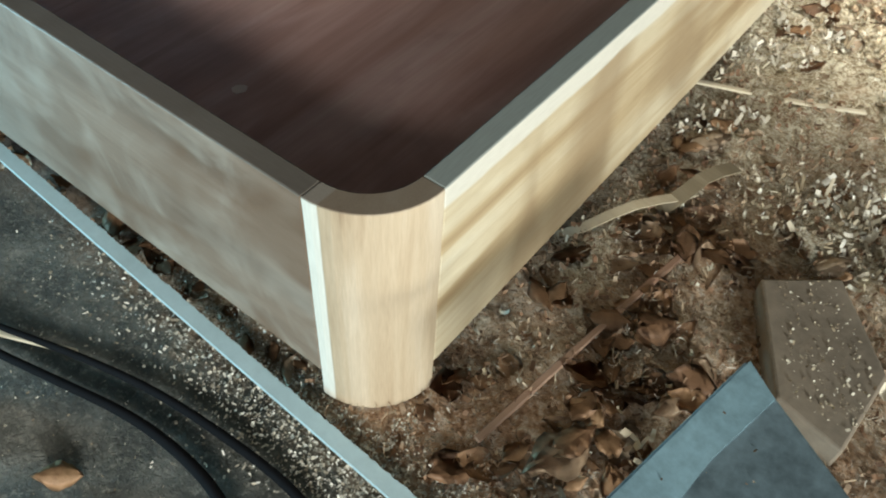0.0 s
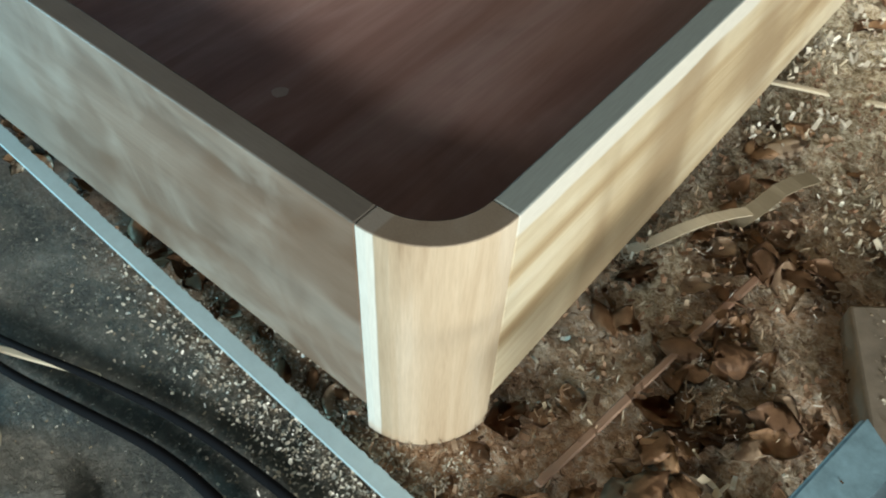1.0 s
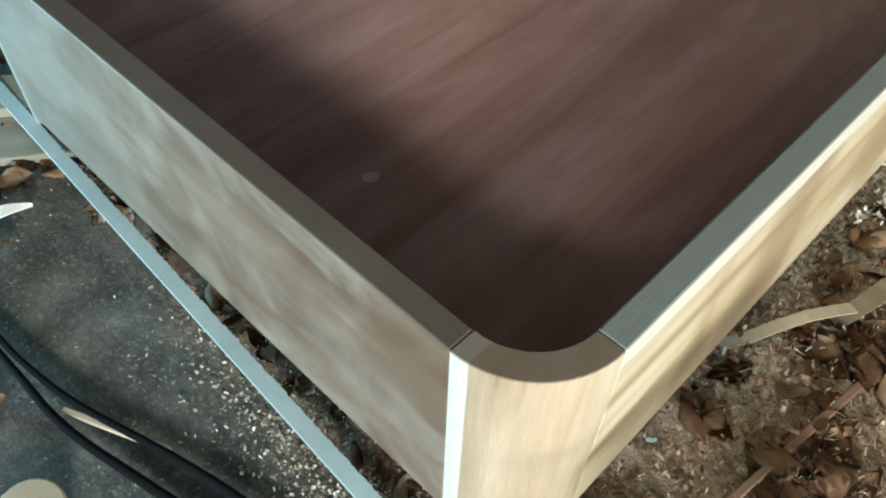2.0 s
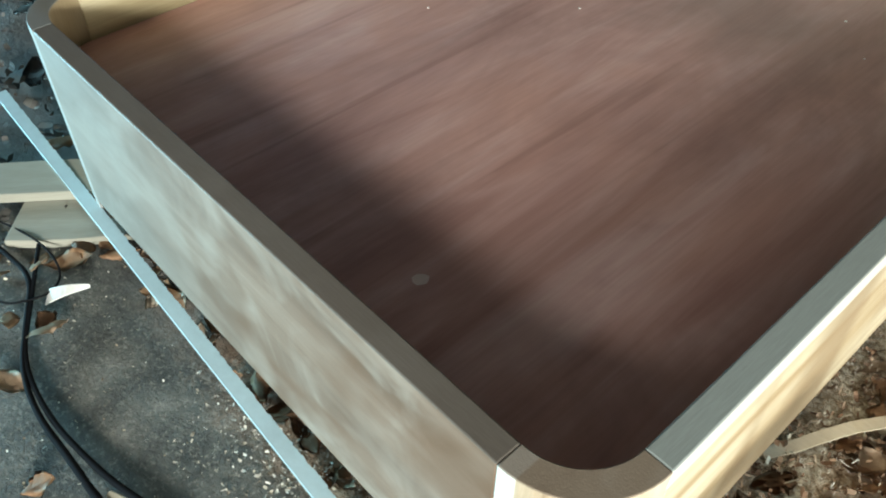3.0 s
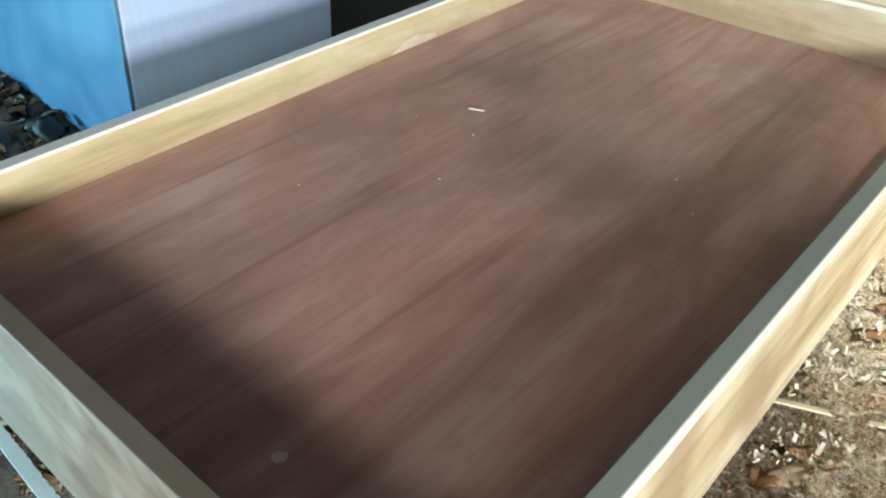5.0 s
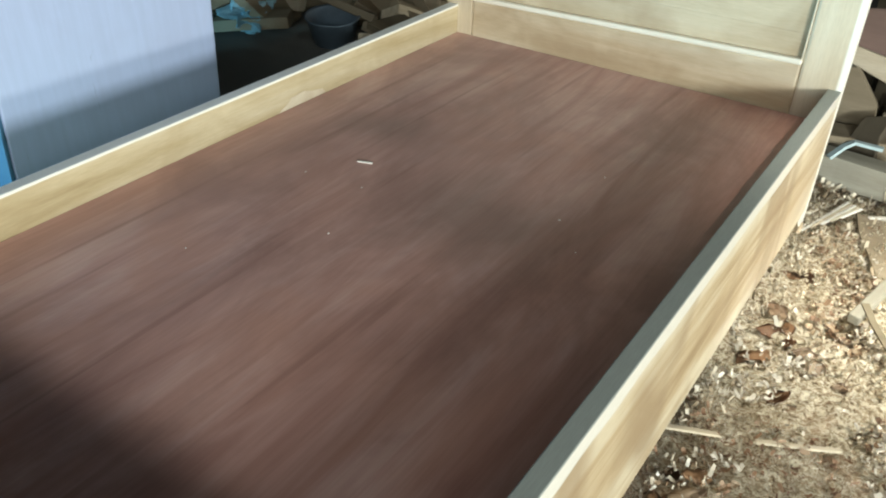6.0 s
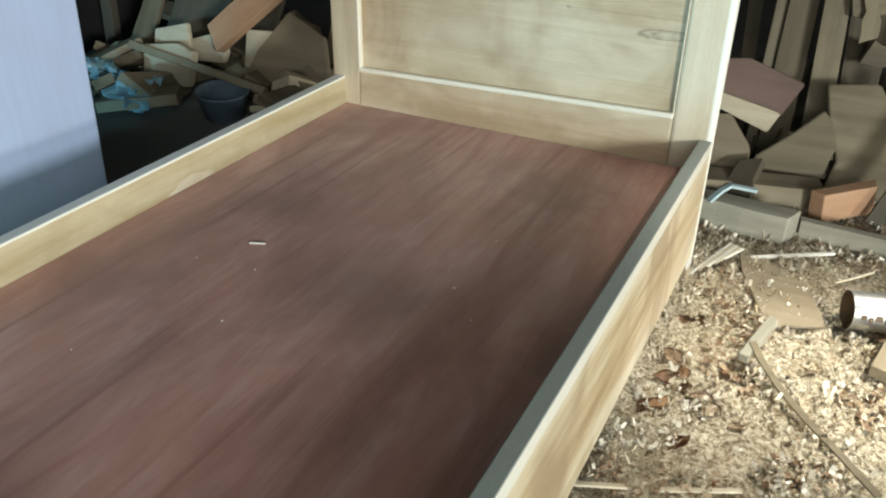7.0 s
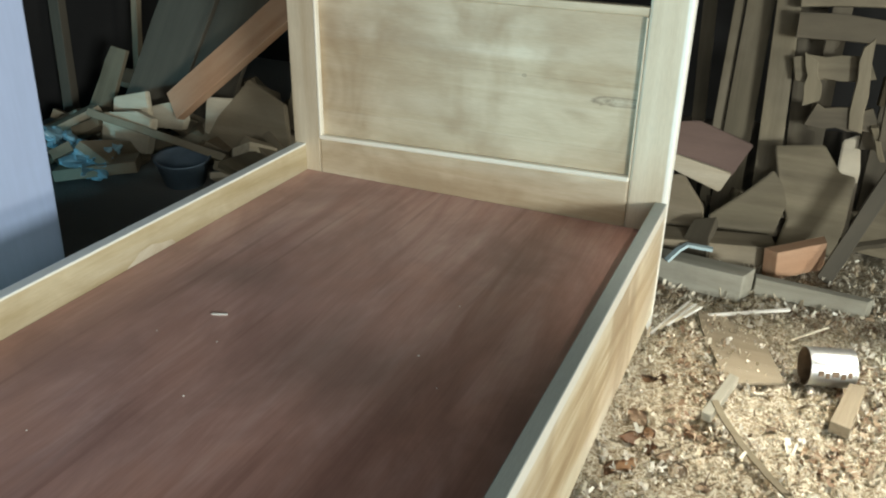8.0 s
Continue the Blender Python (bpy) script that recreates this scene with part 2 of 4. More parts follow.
def ground_material():
    m, nt, b = material("shed_ground")
    vec = coords(nt)
    sep = nt.nodes.new("ShaderNodeSeparateXYZ")
    nt.links.new(vec, sep.inputs[0])
    # concrete with dust
    c1 = ramp(nt, noise_tex(nt, vec, 7, 6, 0.7, 0.4), [(0.3, (0.032, 0.032, 0.027)), (0.44, (0.085, 0.085, 0.072)), (0.58, (0.155, 0.150, 0.126)), (0.72, (0.31, 0.295, 0.25))])
    dust = noise_tex(nt, vec, 120, 3, 0.7)
    c1 = mixc(nt, ramp(nt, dust, [(0.53, (0, 0, 0)), (0.70, (0.6,) * 3)]), c1, (0.36, 0.33, 0.27))
    # sawdust and earth
    s1 = ramp(nt, noise_tex(nt, vec, 85, 5, 0.75, 0.6), [(0.36, (0.16, 0.098, 0.052)), (0.46, (0.40, 0.315, 0.20)), (0.58, (0.75, 0.685, 0.53))])
    e1 = ramp(nt, noise_tex(nt, vec, 60, 5, 0.7), [(0.33, (0.20, 0.098, 0.050)), (0.48, (0.52, 0.315, 0.18)), (0.66, (0.74, 0.62, 0.49))])
    patch = noise_tex(nt, vec, 2.6, 5, 0.65, 0.4)
    add = nt.nodes.new("ShaderNodeMath")
    add.operation = "MULTIPLY_ADD"
    nt.links.new(sep.outputs["Y"], add.inputs[0])
    add.inputs[1].default_value = 0.20
    nt.links.new(patch, add.inputs[2])
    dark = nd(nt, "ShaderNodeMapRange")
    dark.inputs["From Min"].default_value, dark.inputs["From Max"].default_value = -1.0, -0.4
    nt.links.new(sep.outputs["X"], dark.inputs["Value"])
    # ground behind the headboard darkened, its dimness put into the colour
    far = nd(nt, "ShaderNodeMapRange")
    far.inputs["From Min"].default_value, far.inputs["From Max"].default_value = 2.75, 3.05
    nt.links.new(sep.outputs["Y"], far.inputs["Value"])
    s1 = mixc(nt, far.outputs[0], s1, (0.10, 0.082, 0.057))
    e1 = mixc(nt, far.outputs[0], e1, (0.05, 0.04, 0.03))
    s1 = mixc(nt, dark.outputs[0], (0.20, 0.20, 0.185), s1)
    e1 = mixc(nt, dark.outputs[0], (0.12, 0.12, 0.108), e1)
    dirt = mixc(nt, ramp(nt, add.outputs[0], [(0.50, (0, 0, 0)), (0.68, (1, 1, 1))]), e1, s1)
    # the slab of concrete ends near the foot of the bed
    wob = noise_tex(nt, vec, 7, 4, 0.7)
    edge = nt.nodes.new("ShaderNodeMath")
    edge.operation = "MULTIPLY_ADD"
    nt.links.new(wob, edge.inputs[0])
    edge.inputs[1].default_value = 0.22
    nt.links.new(sep.outputs["Y"], edge.inputs[2])
    col = mixc(nt, ramp(nt, edge.outputs[0], [(0.02, (0, 0, 0)), (0.13, (1, 1, 1))]), c1, dirt)
    nt.links.new(col, b.inputs["Base Color"])
    b.inputs["Roughness"].default_value = 0.85
    bump(nt, b, noise_tex(nt, vec, 85, 5, 0.75, 0.6), 0.9, 0.012)
    return m


M_GROUND = ground_material()
# near black, so the background's shade is held in the wall colour
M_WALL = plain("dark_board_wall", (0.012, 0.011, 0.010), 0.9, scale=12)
M_ROOF = plain("dark_roof_sheet", (0.05, 0.05, 0.05), 0.8, scale=8)
def painted_panel(name, color, worn):
    """Brushed house paint: faint upright brush marks, scuffs and a few drips of dirt."""
    m, nt, b = material(name)
    brush = noise_tex(nt, coords(nt, (1, 1, 0.06)), 55, 4, 0.6, 0.3)
    col = ramp(nt, brush, [(0.3, tuple(c * 0.95 for c in color)), (0.7, tuple(min(1, c * 1.03) for c in color))])
    cloud = noise_tex(nt, coords(nt), 4.0, 4, 0.6, 0.5)
    col = mixc(nt, ramp(nt, cloud, [(0.42, (0, 0, 0)), (0.70, (0.4,) * 3)]), col, worn)
    scuff = noise_tex(nt, coords(nt, (1, 1, 0.22)), 26, 5, 0.7, 0.8)
    col = mixc(nt, ramp(nt, scuff, [(0.66, (0, 0, 0)), (0.74, (0.45,) * 3)]), col, tuple(c * 0.55 for c in color))
    nt.links.new(col, b.inputs["Base Color"])
    nt.links.new(ramp(nt, cloud, [(0.3, (0.38,) * 3), (0.7, (0.58,) * 3)]), b.inputs["Roughness"])
    bump(nt, b, brush, 0.15, 0.001)
    return m


# blue of the front holds the cyan light falling on that side
M_BLUE_LIT = painted_panel("blue_lit_panel", (0.048, 0.135, 0.235), (0.085, 0.20, 0.28))
M_WHITE = painted_panel("pale_painted_panel", (0.38, 0.455, 0.64), (0.33, 0.37, 0.52))


# ---- mesh helpers ----
def mesh_of(name, bm, mat, smooth=False):
    me = bpy.data.meshes.new(name)
    bm.normal_update()
    bm.to_mesh(me)
    bm.free()
    if smooth:
        for p in me.polygons:
            p.use_smooth = True
    me.materials.append(mat)
    return me


def part(name, bm, mat, parent, label="", smooth=False):
    ob = new(name, mesh_of(name, bm, mat, smooth))
    ob.parent = parent
    if label:
        ob["label"] = label
    return ob


def thing(name, bm, mat, label, category, m=None, group="", kind="", smooth=False):
    ob = new(name, mesh_of(name, bm, mat, smooth))
    if m is not None:
        ob.matrix_world = m
    return tagged(ob, label, category, group, kind)


def empty(name, label, category, m=None, group="", kind=""):
    ob = new(name)
    if m is not None:
        ob.matrix_world = m
    return tagged(ob, label, category, group, kind)


def box_bm(x0, x1, y0, y1, z0, z1, bevel=0.002, bm=None):
    bm = bm or bmesh.new()
    vs = [bm.verts.new((x, y, z)) for x in (x0, x1) for y in (y0, y1) for z in (z0, z1)]
    fs = [(0, 1, 3, 2), (4, 6, 7, 5), (0, 4, 5, 1), (2, 3, 7, 6), (0, 2, 6, 4), (1, 5, 7, 3)]
    faces = [bm.faces.new([vs[i] for i in f]) for f in fs]
    if bevel:
        edges = list({e for f in faces for e in f.edges})
        bmesh.ops.bevel(bm, geom=edges, offset=bevel, segments=2, affect="EDGES", profile=0.5)
    return bm


def prism_bm(outline, z0, z1, bevel=0.0):
    """An upright prism over a closed outline."""
    bm = bmesh.new()
    lo = [bm.verts.new((x, y, z0)) for x, y in outline]
    hi = [bm.verts.new((x, y, z1)) for x, y in outline]
    n = len(outline)
    bm.faces.new(hi)
    bm.faces.new(lo[::-1])
    for i in range(n):
        bm.faces.new((lo[i], lo[(i + 1) % n], hi[(i + 1) % n], hi[i]))
    bmesh.ops.recalc_face_normals(bm, faces=bm.faces)
    if bevel:
        es = [e for e in bm.edges if e.calc_face_angle(0) > 0.6]
        bmesh.ops.bevel(bm, geom=es, offset=bevel, segments=2, affect="EDGES", profile=0.5)
    return bm


# ---- structure ----
GX0, GX1, GY0, GY1, ROOF = -3.4, 5.0, -5.2, 4.6, 3.4


def gz(x, y):
    """The height of the ground: a flat slab, then loose sawdust and earth."""
    loose = min(1, max(0, (y + 0.02) / 0.25))
    z = 0.020 * loose * (noise.noise((x * 2.6, y * 2.6, 0.3)) + 0.6 * noise.noise((x * 9, y * 9, 4.0)))
    if x > -0.3:
        rough = 1.3 if y > 1.1 else 0.55
        z += loose * rough * (0.013 * noise.noise((x * 24, y * 24, 1.0)) + 0.010 * noise.noise((x * 48, y * 48, 5.0)))
    return z + 0.004 * noise.noise((x * 4, y * 4, 7.0)) - 0.004


def ground_bm():
    bm = bmesh.new()
    # fine near the bed, coarse towards the walls
    xs = [GX0, -3.0, -2.7] + [-2.4 + 0.05 * i for i in range(45)] + [-0.15 + 0.016 * i for i in range(80)] + [1.2 + 0.1 * i for i in range(7)] + [2.4, 3.2, GX1]
    ys = [GY0, -4, -3, -2, -1.4] + [-1.0 + 0.05 * i for i in range(18)] + [-0.1 + 0.016 * i for i in range(168)] + [2.65 + 0.06 * i for i in range(20)] + [3.9, 4.2, GY1]
    rows = []
    for y in ys:
        row = []
        for x in xs:
            z = gz(x, y)
            row.append(bm.verts.new((x, y, z)))
        rows.append(row)
    for a, b in zip(rows, rows[1:]):
        for i in range(len(xs) - 1):
            bm.faces.new((a[i], a[i + 1], b[i + 1], b[i]))
    return bm


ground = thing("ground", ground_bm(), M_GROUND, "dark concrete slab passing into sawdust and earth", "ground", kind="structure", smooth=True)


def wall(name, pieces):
    top = empty(name, "dark shed wall, largely out of view", "wall", kind="structure")
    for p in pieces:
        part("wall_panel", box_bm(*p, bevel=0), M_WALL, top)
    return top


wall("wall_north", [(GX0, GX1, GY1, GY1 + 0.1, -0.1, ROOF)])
# south, east and west walls are unseen, added to frame the lamps' openings
wall("unseen_wall_south", [(GX0, GX1, GY0 - 0.1, GY0, -0.1, 2.3), (GX0, -0.5, GY0 - 0.1, GY0, 2.3, ROOF), (4.9, GX1, GY0 - 0.1, GY0, 2.3, ROOF), (-0.5, 4.9, GY0 - 0.1, GY0, 2.95, ROOF)])
wall("unseen_wall_east", [(GX1, GX1 + 0.1, GY0, GY1, -0.1, 0.40), (GX1, GX1 + 0.1, GY0, -4.2, 0.40, ROOF), (GX1, GX1 + 0.1, -2.8, 0.4, 0.40, ROOF), (GX1, GX1 + 0.1, -4.2, -2.8, 0.40, 1.10), (GX1, GX1 + 0.1, -4.2, -2.8, 2.20, ROOF), (GX1, GX1 + 0.1, 2.2, GY1, 0.40, ROOF), (GX1, GX1 + 0.1, 0.4, 2.2, 0.90, ROOF)])
wall("unseen_wall_west", [(GX0 - 0.1, GX0, GY0, -2.4, -0.1, ROOF), (GX0 - 0.1, GX0, -1.1, GY1, -0.1, ROOF), (GX0 - 0.1, GX0, -2.4, -1.1, 1.25, ROOF)])
# unseen roof, added to shut out the sky except at the overhead lamp
ceiling_bm = box_bm(GX0 - 0.1, 1.35, GY0 - 0.1, GY1 + 0.1, ROOF, ROOF + 0.05, 0)
box_bm(2.05, GX1 + 0.1, GY0 - 0.1, GY1 + 0.1, ROOF, ROOF + 0.05, 0, ceiling_bm)
box_bm(1.35, 2.05, GY0 - 0.1, 1.55, ROOF, ROOF + 0.05, 0, ceiling_bm)
box_bm(1.35, 2.05, 2.25, GY1 + 0.1, ROOF, ROOF + 0.05, 0, ceiling_bm)
thing("ceiling", ceiling_bm, M_ROOF, "unseen dark roof with a square gap for an added lamp", "roof", kind="structure")

# ---- the bed ----
W, LEN, T, R, TOP, LOW, PLAT = 1.241, 2.05, 0.034, 0.116, 0.423, 0.062, 0.330
RF = 0.106  # the far corner is turned tighter
bed = empty("bed", "unfinished pale timber bed frame with red plywood base on the floor", "bed")


def rail_bm(x0, x1, y0, y1):
    return box_bm(x0, x1, y0, y1, LOW, TOP, 0.0025)


part("side_rail", rail_bm(-T, 0, R, LEN), M_SIDE, bed, "cream side rail with brown streaks and painted shadow bands")
part("side_rail", rail_bm(-W, -W + T, RF, LEN), M_SIDE_FAR, bed, "yellowish side rail, its lit upper edge painted white")
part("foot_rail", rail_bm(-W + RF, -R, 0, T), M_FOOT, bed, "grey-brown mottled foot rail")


def corner_bm(cx, sx, r):
    """A quarter-round corner post; sx = 1 turns to the right."""
    n = 14
    out, inn = [], []
    for i in range(n + 1):
        a = radians(-90 + 90 * i / n)
        out.append((cx + sx * (r * math.cos(a)), r + r * math.sin(a)))
        inn.append((cx + sx * ((r - T) * math.cos(a)), r + (r - T) * math.sin(a)))
    return prism_bm(out + inn[::-1], 0.0, TOP, 0.0015)


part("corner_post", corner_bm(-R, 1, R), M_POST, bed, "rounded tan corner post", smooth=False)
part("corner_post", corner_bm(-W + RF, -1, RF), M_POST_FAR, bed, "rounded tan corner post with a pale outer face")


def platform_bm():
    n, g = 8, 0.0015
    arcs = []
    for cx, ro, a0 in ((-W + RF, RF, -180), (-R, R, -90)):
        r = ro - T - g
        arcs += [(cx + r * math.cos(radians(a0 + 90 * i / n)), ro + r * math.sin(radians(a0 + 90 * i / n))) for i in range(n + 1)]
    pts = arcs + [(-T - g, LEN - g), (-W + T + g, LEN - g)]
    return prism_bm(pts, PLAT - 0.012, PLAT, 0)


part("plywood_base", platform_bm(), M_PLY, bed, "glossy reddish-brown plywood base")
HP = 0.115
part("headboard_post", box_bm(-HP, 0, LEN, LEN + 0.045, 0, 1.22, 0.009), M_HEAD_Z, bed)
part("headboard_post", box_bm(-W - 0.012, -W + 0.088, LEN, LEN + 0.045, 0, 1.22, 0.004), M_HEAD_Z, bed)
BX0, BX1 = -W + 0.088, -HP


def sagging(bm, above, below):
    """The lower rail's upper edge runs down towards the far post: lowers what lies between two heights."""
    for v in bm.verts:
        if above < v.co.z < below:
            v.co.z -= 0.024 * (BX1 - v.co.x) / (BX1 - BX0)
    return bm


part("headboard_rail", sagging(box_bm(BX0, BX1, LEN + 0.001, LEN + 0.043, 0.18, 0.470, 0.007), 0.4, 0.5), M_HEAD_X, bed)
for z0, z1 in ((0.470, 0.5455), (0.5457, 0.735), (0.7352, 0.93)):
    part("headboard_plank", sagging(box_bm(BX0, BX1, LEN + 0.020, LEN + 0.036, z0, z1, 0.0003), 0.4, 0.5), M_HEAD_X, bed)
part("headboard_rail", box_bm(BX0, BX1, LEN + 0.008, LEN + 0.040, 0.93, 0.955, 0.004), M_HEAD_X, bed)
part("bead", sagging(box_bm(BX0, BX1, LEN - 0.004, LEN + 0.020, 0.468, 0.484, 0.005), 0.4, 0.5), M_BEAD_LIT, bed, "bead along the panel, painted bright as a lit edge")
part("bead", sagging(box_bm(BX0, BX0 + 0.009, LEN - 0.003, LEN + 0.020, 0.480, 0.93, 0.004), 0.4, 0.5), M_BEAD_LIT, bed, "bead along the panel, painted bright as a lit edge")
part("bead", box_bm(BX1 - 0.006, BX1, LEN + 0.002, LEN + 0.020, 0.480, 0.93, 0.003), M_HEAD_Z, bed)

patch_bm = prism_bm([(1.20, 0.331), (1.385, 0.331), (1.372, 0.346), (1.33, 0.352), (1.30, 0.362), (1.25, 0.357), (1.235, 0.346)], 0, 0.0008, 0)
for v in patch_bm.verts:
    v.co = Vector((-W + T + v.co.z, v.co.x, v.co.y))
bmesh.ops.recalc_face_normals(patch_bm, faces=patch_bm.faces)
part("bare_patch", patch_bm, M_SCRAP_PALE, bed, "pale bare patch on the rail")

# ---- the pale box beside the bed ----
cab = empty("cabinet", "pale bluish painted cabinet leaning slightly beside the bed", "cabinet")
def leaning(bm):
    for v in bm.verts:
        v.co.x -= 0.04 * v.co.z
        v.co.y += 0.065 * v.co.z
    return bm


part("body", leaning(box_bm(-0.95, 0, 0, 0.665, 0, 1.25, 0.006)), M_WHITE, cab)
# thin sheet added over the front to carry its bluer colour
part("front_panel", leaning(box_bm(-0.95, -0.002, -0.012, -0.001, 0, 1.25, 0.003)), M_BLUE_LIT, cab, "added front sheet, cyan light put into its blue")
cab.matrix_world = pose(-1.655, 0.69, 0, 0, 0, -3)


# ---- small helpers for the clutter ----
def axes(p0, p1, up=(0, 0, 1)):
    """A pose at p0 whose x axis runs to p1 and whose z axis leans towards up."""
    p0, p1 = Vector(p0), Vector(p1)
    x = (p1 - p0).normalized()
    y = Vector(up).cross(x).normalized()
    z = x.cross(y)
    m = Matrix((x, y, z)).transposed().to_4x4()
    m.translation = p0
    return m


def offcut_bm(l, w, t, rng, waney=0.0, taper=0.0, bevel=0.002):
    """A sawn piece of board along x from 0 to l, with uneven ends and edges."""
    n = 5
    low = [(l * i / n, -w / 2 * (1 - taper * i / n) + waney * w * rng.uniform(-1, 1)) for i in range(n + 1)]
    high = [(l * i / n, w / 2 * (1 - taper * i / n) + waney * w * rng.uniform(-1, 1)) for i in range(n, -1, -1)]
    skew0, skew1 = rng.uniform(-0.25, 0.25) * w, rng.uniform(-0.35, 0.35) * w
    pts = low + high
    out = []
    for x, y in pts:
        s = skew0 if x < l * 0.1 else skew1 if x > l * 0.9 else 0
        out.append((x + s * (1 if y > 0 else -1), y))
    bm = prism_bm(out, 0, t, 0)
    es = [e for e in bm.edges if e.calc_face_angle(0) > 1.0]
    bmesh.ops.bevel(bm, geom=es, offset=bevel, segments=1, affect="EDGES")
    return bm


def plank(name, p0, p1, w, t, mat, label, category="plank", up=(0, 0, 1), seed=1, waney=0.03, taper=0.0, group=""):
    rng = random.Random(seed)
    l = (Vector(p1) - Vector(p0)).length
    return thing(name, offcut_bm(l, w, t, rng, waney, taper), mat, label, category, axes(p0, p1, up), group)


def tube(name, pts, radius, mat, label, category, sides=8):
    cu = bpy.data.curves.new(name, "CURVE")
    cu.dimensions, cu.bevel_depth, cu.bevel_resolution, cu.resolution_u, cu.use_fill_caps = "3D", radius, 2, 6, True
    sp = cu.splines.new("NURBS")
    sp.points.add(len(pts) - 1)
    for p, q in zip(sp.points, pts):
        p.co = (*q, 1)
        # the cord runs thinner towards its far end
        p.radius = min(1.1, max(0.6, 1.25 + 0.75 * q[0]))
    sp.use_endpoint_u, sp.order_u = True, 3
    tmp = bpy.data.objects.new(name, cu)
    me = bpy.data.meshes.new_from_object(tmp)
    bpy.data.objects.remove(tmp)
    me.name = name
    for p in me.polygons:
        p.use_smooth = True
    me.materials.clear()
    me.materials.append(mat)
    return tagged(new(name, me), label, category)


# ---- more materials ----
def leaf_material(name, stops):
    m, nt, b = material(name)
    info = nt.nodes.new("ShaderNodeObjectInfo")
    base = ramp(nt, info.outputs["Random"], stops)
    vec = coords(nt, per_object=True)
    col = mixc(nt, 0.6, base, ramp(nt, noise_tex(nt, vec, 60, 4, 0.7), [(0.3, (0.45, 0.4, 0.35)), (0.7, (1, 1, 1))]), "MULTIPLY")
    nt.links.new(col, b.inputs["Base Color"])
    b.inputs["Roughness"].default_value = 0.6
    bump(nt, b, noise_tex(nt, vec, 160, 3), 0.4, 0.002)
    return m


def flake_material(name, stops):
    m, nt, b = material(name)
    geo = nt.nodes.new("ShaderNodeNewGeometry")
    nt.links.new(ramp(nt, geo.outputs["Random Per Island"], stops), b.inputs["Base Color"])
    b.inputs["Roughness"].default_value = 0.75
    return m


M_LEAF = leaf_material("dry_leaf", [(0.0, (0.22, 0.115, 0.058)), (0.35, (0.35, 0.195, 0.10)), (0.7, (0.48, 0.285, 0.15)), (1.0, (0.56, 0.44, 0.32))])
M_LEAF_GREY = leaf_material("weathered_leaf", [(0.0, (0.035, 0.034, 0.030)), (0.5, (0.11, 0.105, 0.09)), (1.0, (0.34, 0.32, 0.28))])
M_SHAVING = flake_material("wood_shavings", [(0.0, (0.12, 0.078, 0.045)), (0.22, (0.38, 0.30, 0.195)), (0.65, (0.62, 0.545, 0.41)), (1.0, (0.80, 0.75, 0.63))])
M_SHAVING_DULL = flake_material("dull_wood_fibres", [(0.0, (0.16, 0.09, 0.05)), (0.5, (0.33, 0.22, 0.135)), (0.85, (0.47, 0.36, 0.24)), (1.0, (0.6, 0.5, 0.37))])
M_CHIP = flake_material("white_wood_chips", [(0.0, (0.20, 0.16, 0.11)), (0.4, (0.50, 0.44, 0.34)), (1.0, (0.80, 0.76, 0.67))])
M_LITTER = flake_material("leaf_crumbs", [(0.0, (0.10, 0.052, 0.027)), (0.4, (0.26, 0.145, 0.08)), (0.8, (0.30, 0.19, 0.115)), (1.0, (0.42, 0.32, 0.22))])
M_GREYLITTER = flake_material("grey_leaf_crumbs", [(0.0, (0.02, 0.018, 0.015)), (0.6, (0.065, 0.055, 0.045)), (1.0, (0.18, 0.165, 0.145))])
M_BATTEN = plain("pale_batten", (0.46, 0.59, 0.61), 0.5, var=0.1, scale=60)
M_CABLE = plain("black_rubber", (0.008, 0.008, 0.009), 0.8, var=0.2)
M_CABLE.node_tree.nodes["Principled BSDF"].inputs["Specular IOR Level"].default_value = 0.08
M_BLUE = plain("blue_grey_paint", (0.15, 0.205, 0.225), 0.5, var=0.55, scale=60)
M_BLUE_PALE = plain("worn_blue_paint", (0.28, 0.43, 0.48), 0.5, var=0.38, scale=60)
M_SLAB = plain("dusty_concrete_block", (0.23, 0.185, 0.137), 0.9, var=0.3, scale=45, bump_amount=0.5)
M_TIN = plain("tin", (0.66, 0.66, 0.63), 0.42, 1.0, var=0.12, scale=70)
M_DARK_TIN = plain("dark_brown_tin", (0.16, 0.11, 0.07), 0.6, 0.6)
M_BAG = plain("pale_blue_plastic", (0.24, 0.42, 0.50), 0.3, var=0.3)
M_BOWL = plain("dull_blue_bucket", (0.13, 0.18, 0.23), 0.5)
M_RED = wood("red_brown_splinter", 0, [(0.3, (0.20, 0.10, 0.06)), (0.7, (0.36, 0.20, 0.13))], per_object=True)
M_ORANGE = wood("orange_plank", 0, [(0.3, (0.36, 0.19, 0.10)), (0.5, (0.46, 0.26, 0.15)), (0.7, (0.54, 0.34, 0.21))], per_object=True, stain_amount=0.2)
M_DARKWOOD = wood("dark_plank_timber", 0, [(0.3, (0.045, 0.038, 0.027)), (0.7, (0.10, 0.085, 0.06))], per_object=True, stain=(0.10, 0.085, 0.06), rough=0.8)
M_FILLER = plain("filler_spot", (0.62, 0.47, 0.40), 0.6)
M_WHITEWOOD = plain("white_splinter", (0.82, 0.79, 0.72), 0.6, var=0.06)

# ---- marks and crumbs on the plywood ----
PZ = PLAT


def blob_bm(r, h, rng, n=10, sx=1.0):
    pts = []
    for i in range(n):
        a = 2 * math.pi * i / n
        k = r * rng.uniform(0.7, 1.15)
        pts.append((k * sx * math.cos(a), k * math.sin(a)))
    return prism_bm(pts, 0, h, 0)


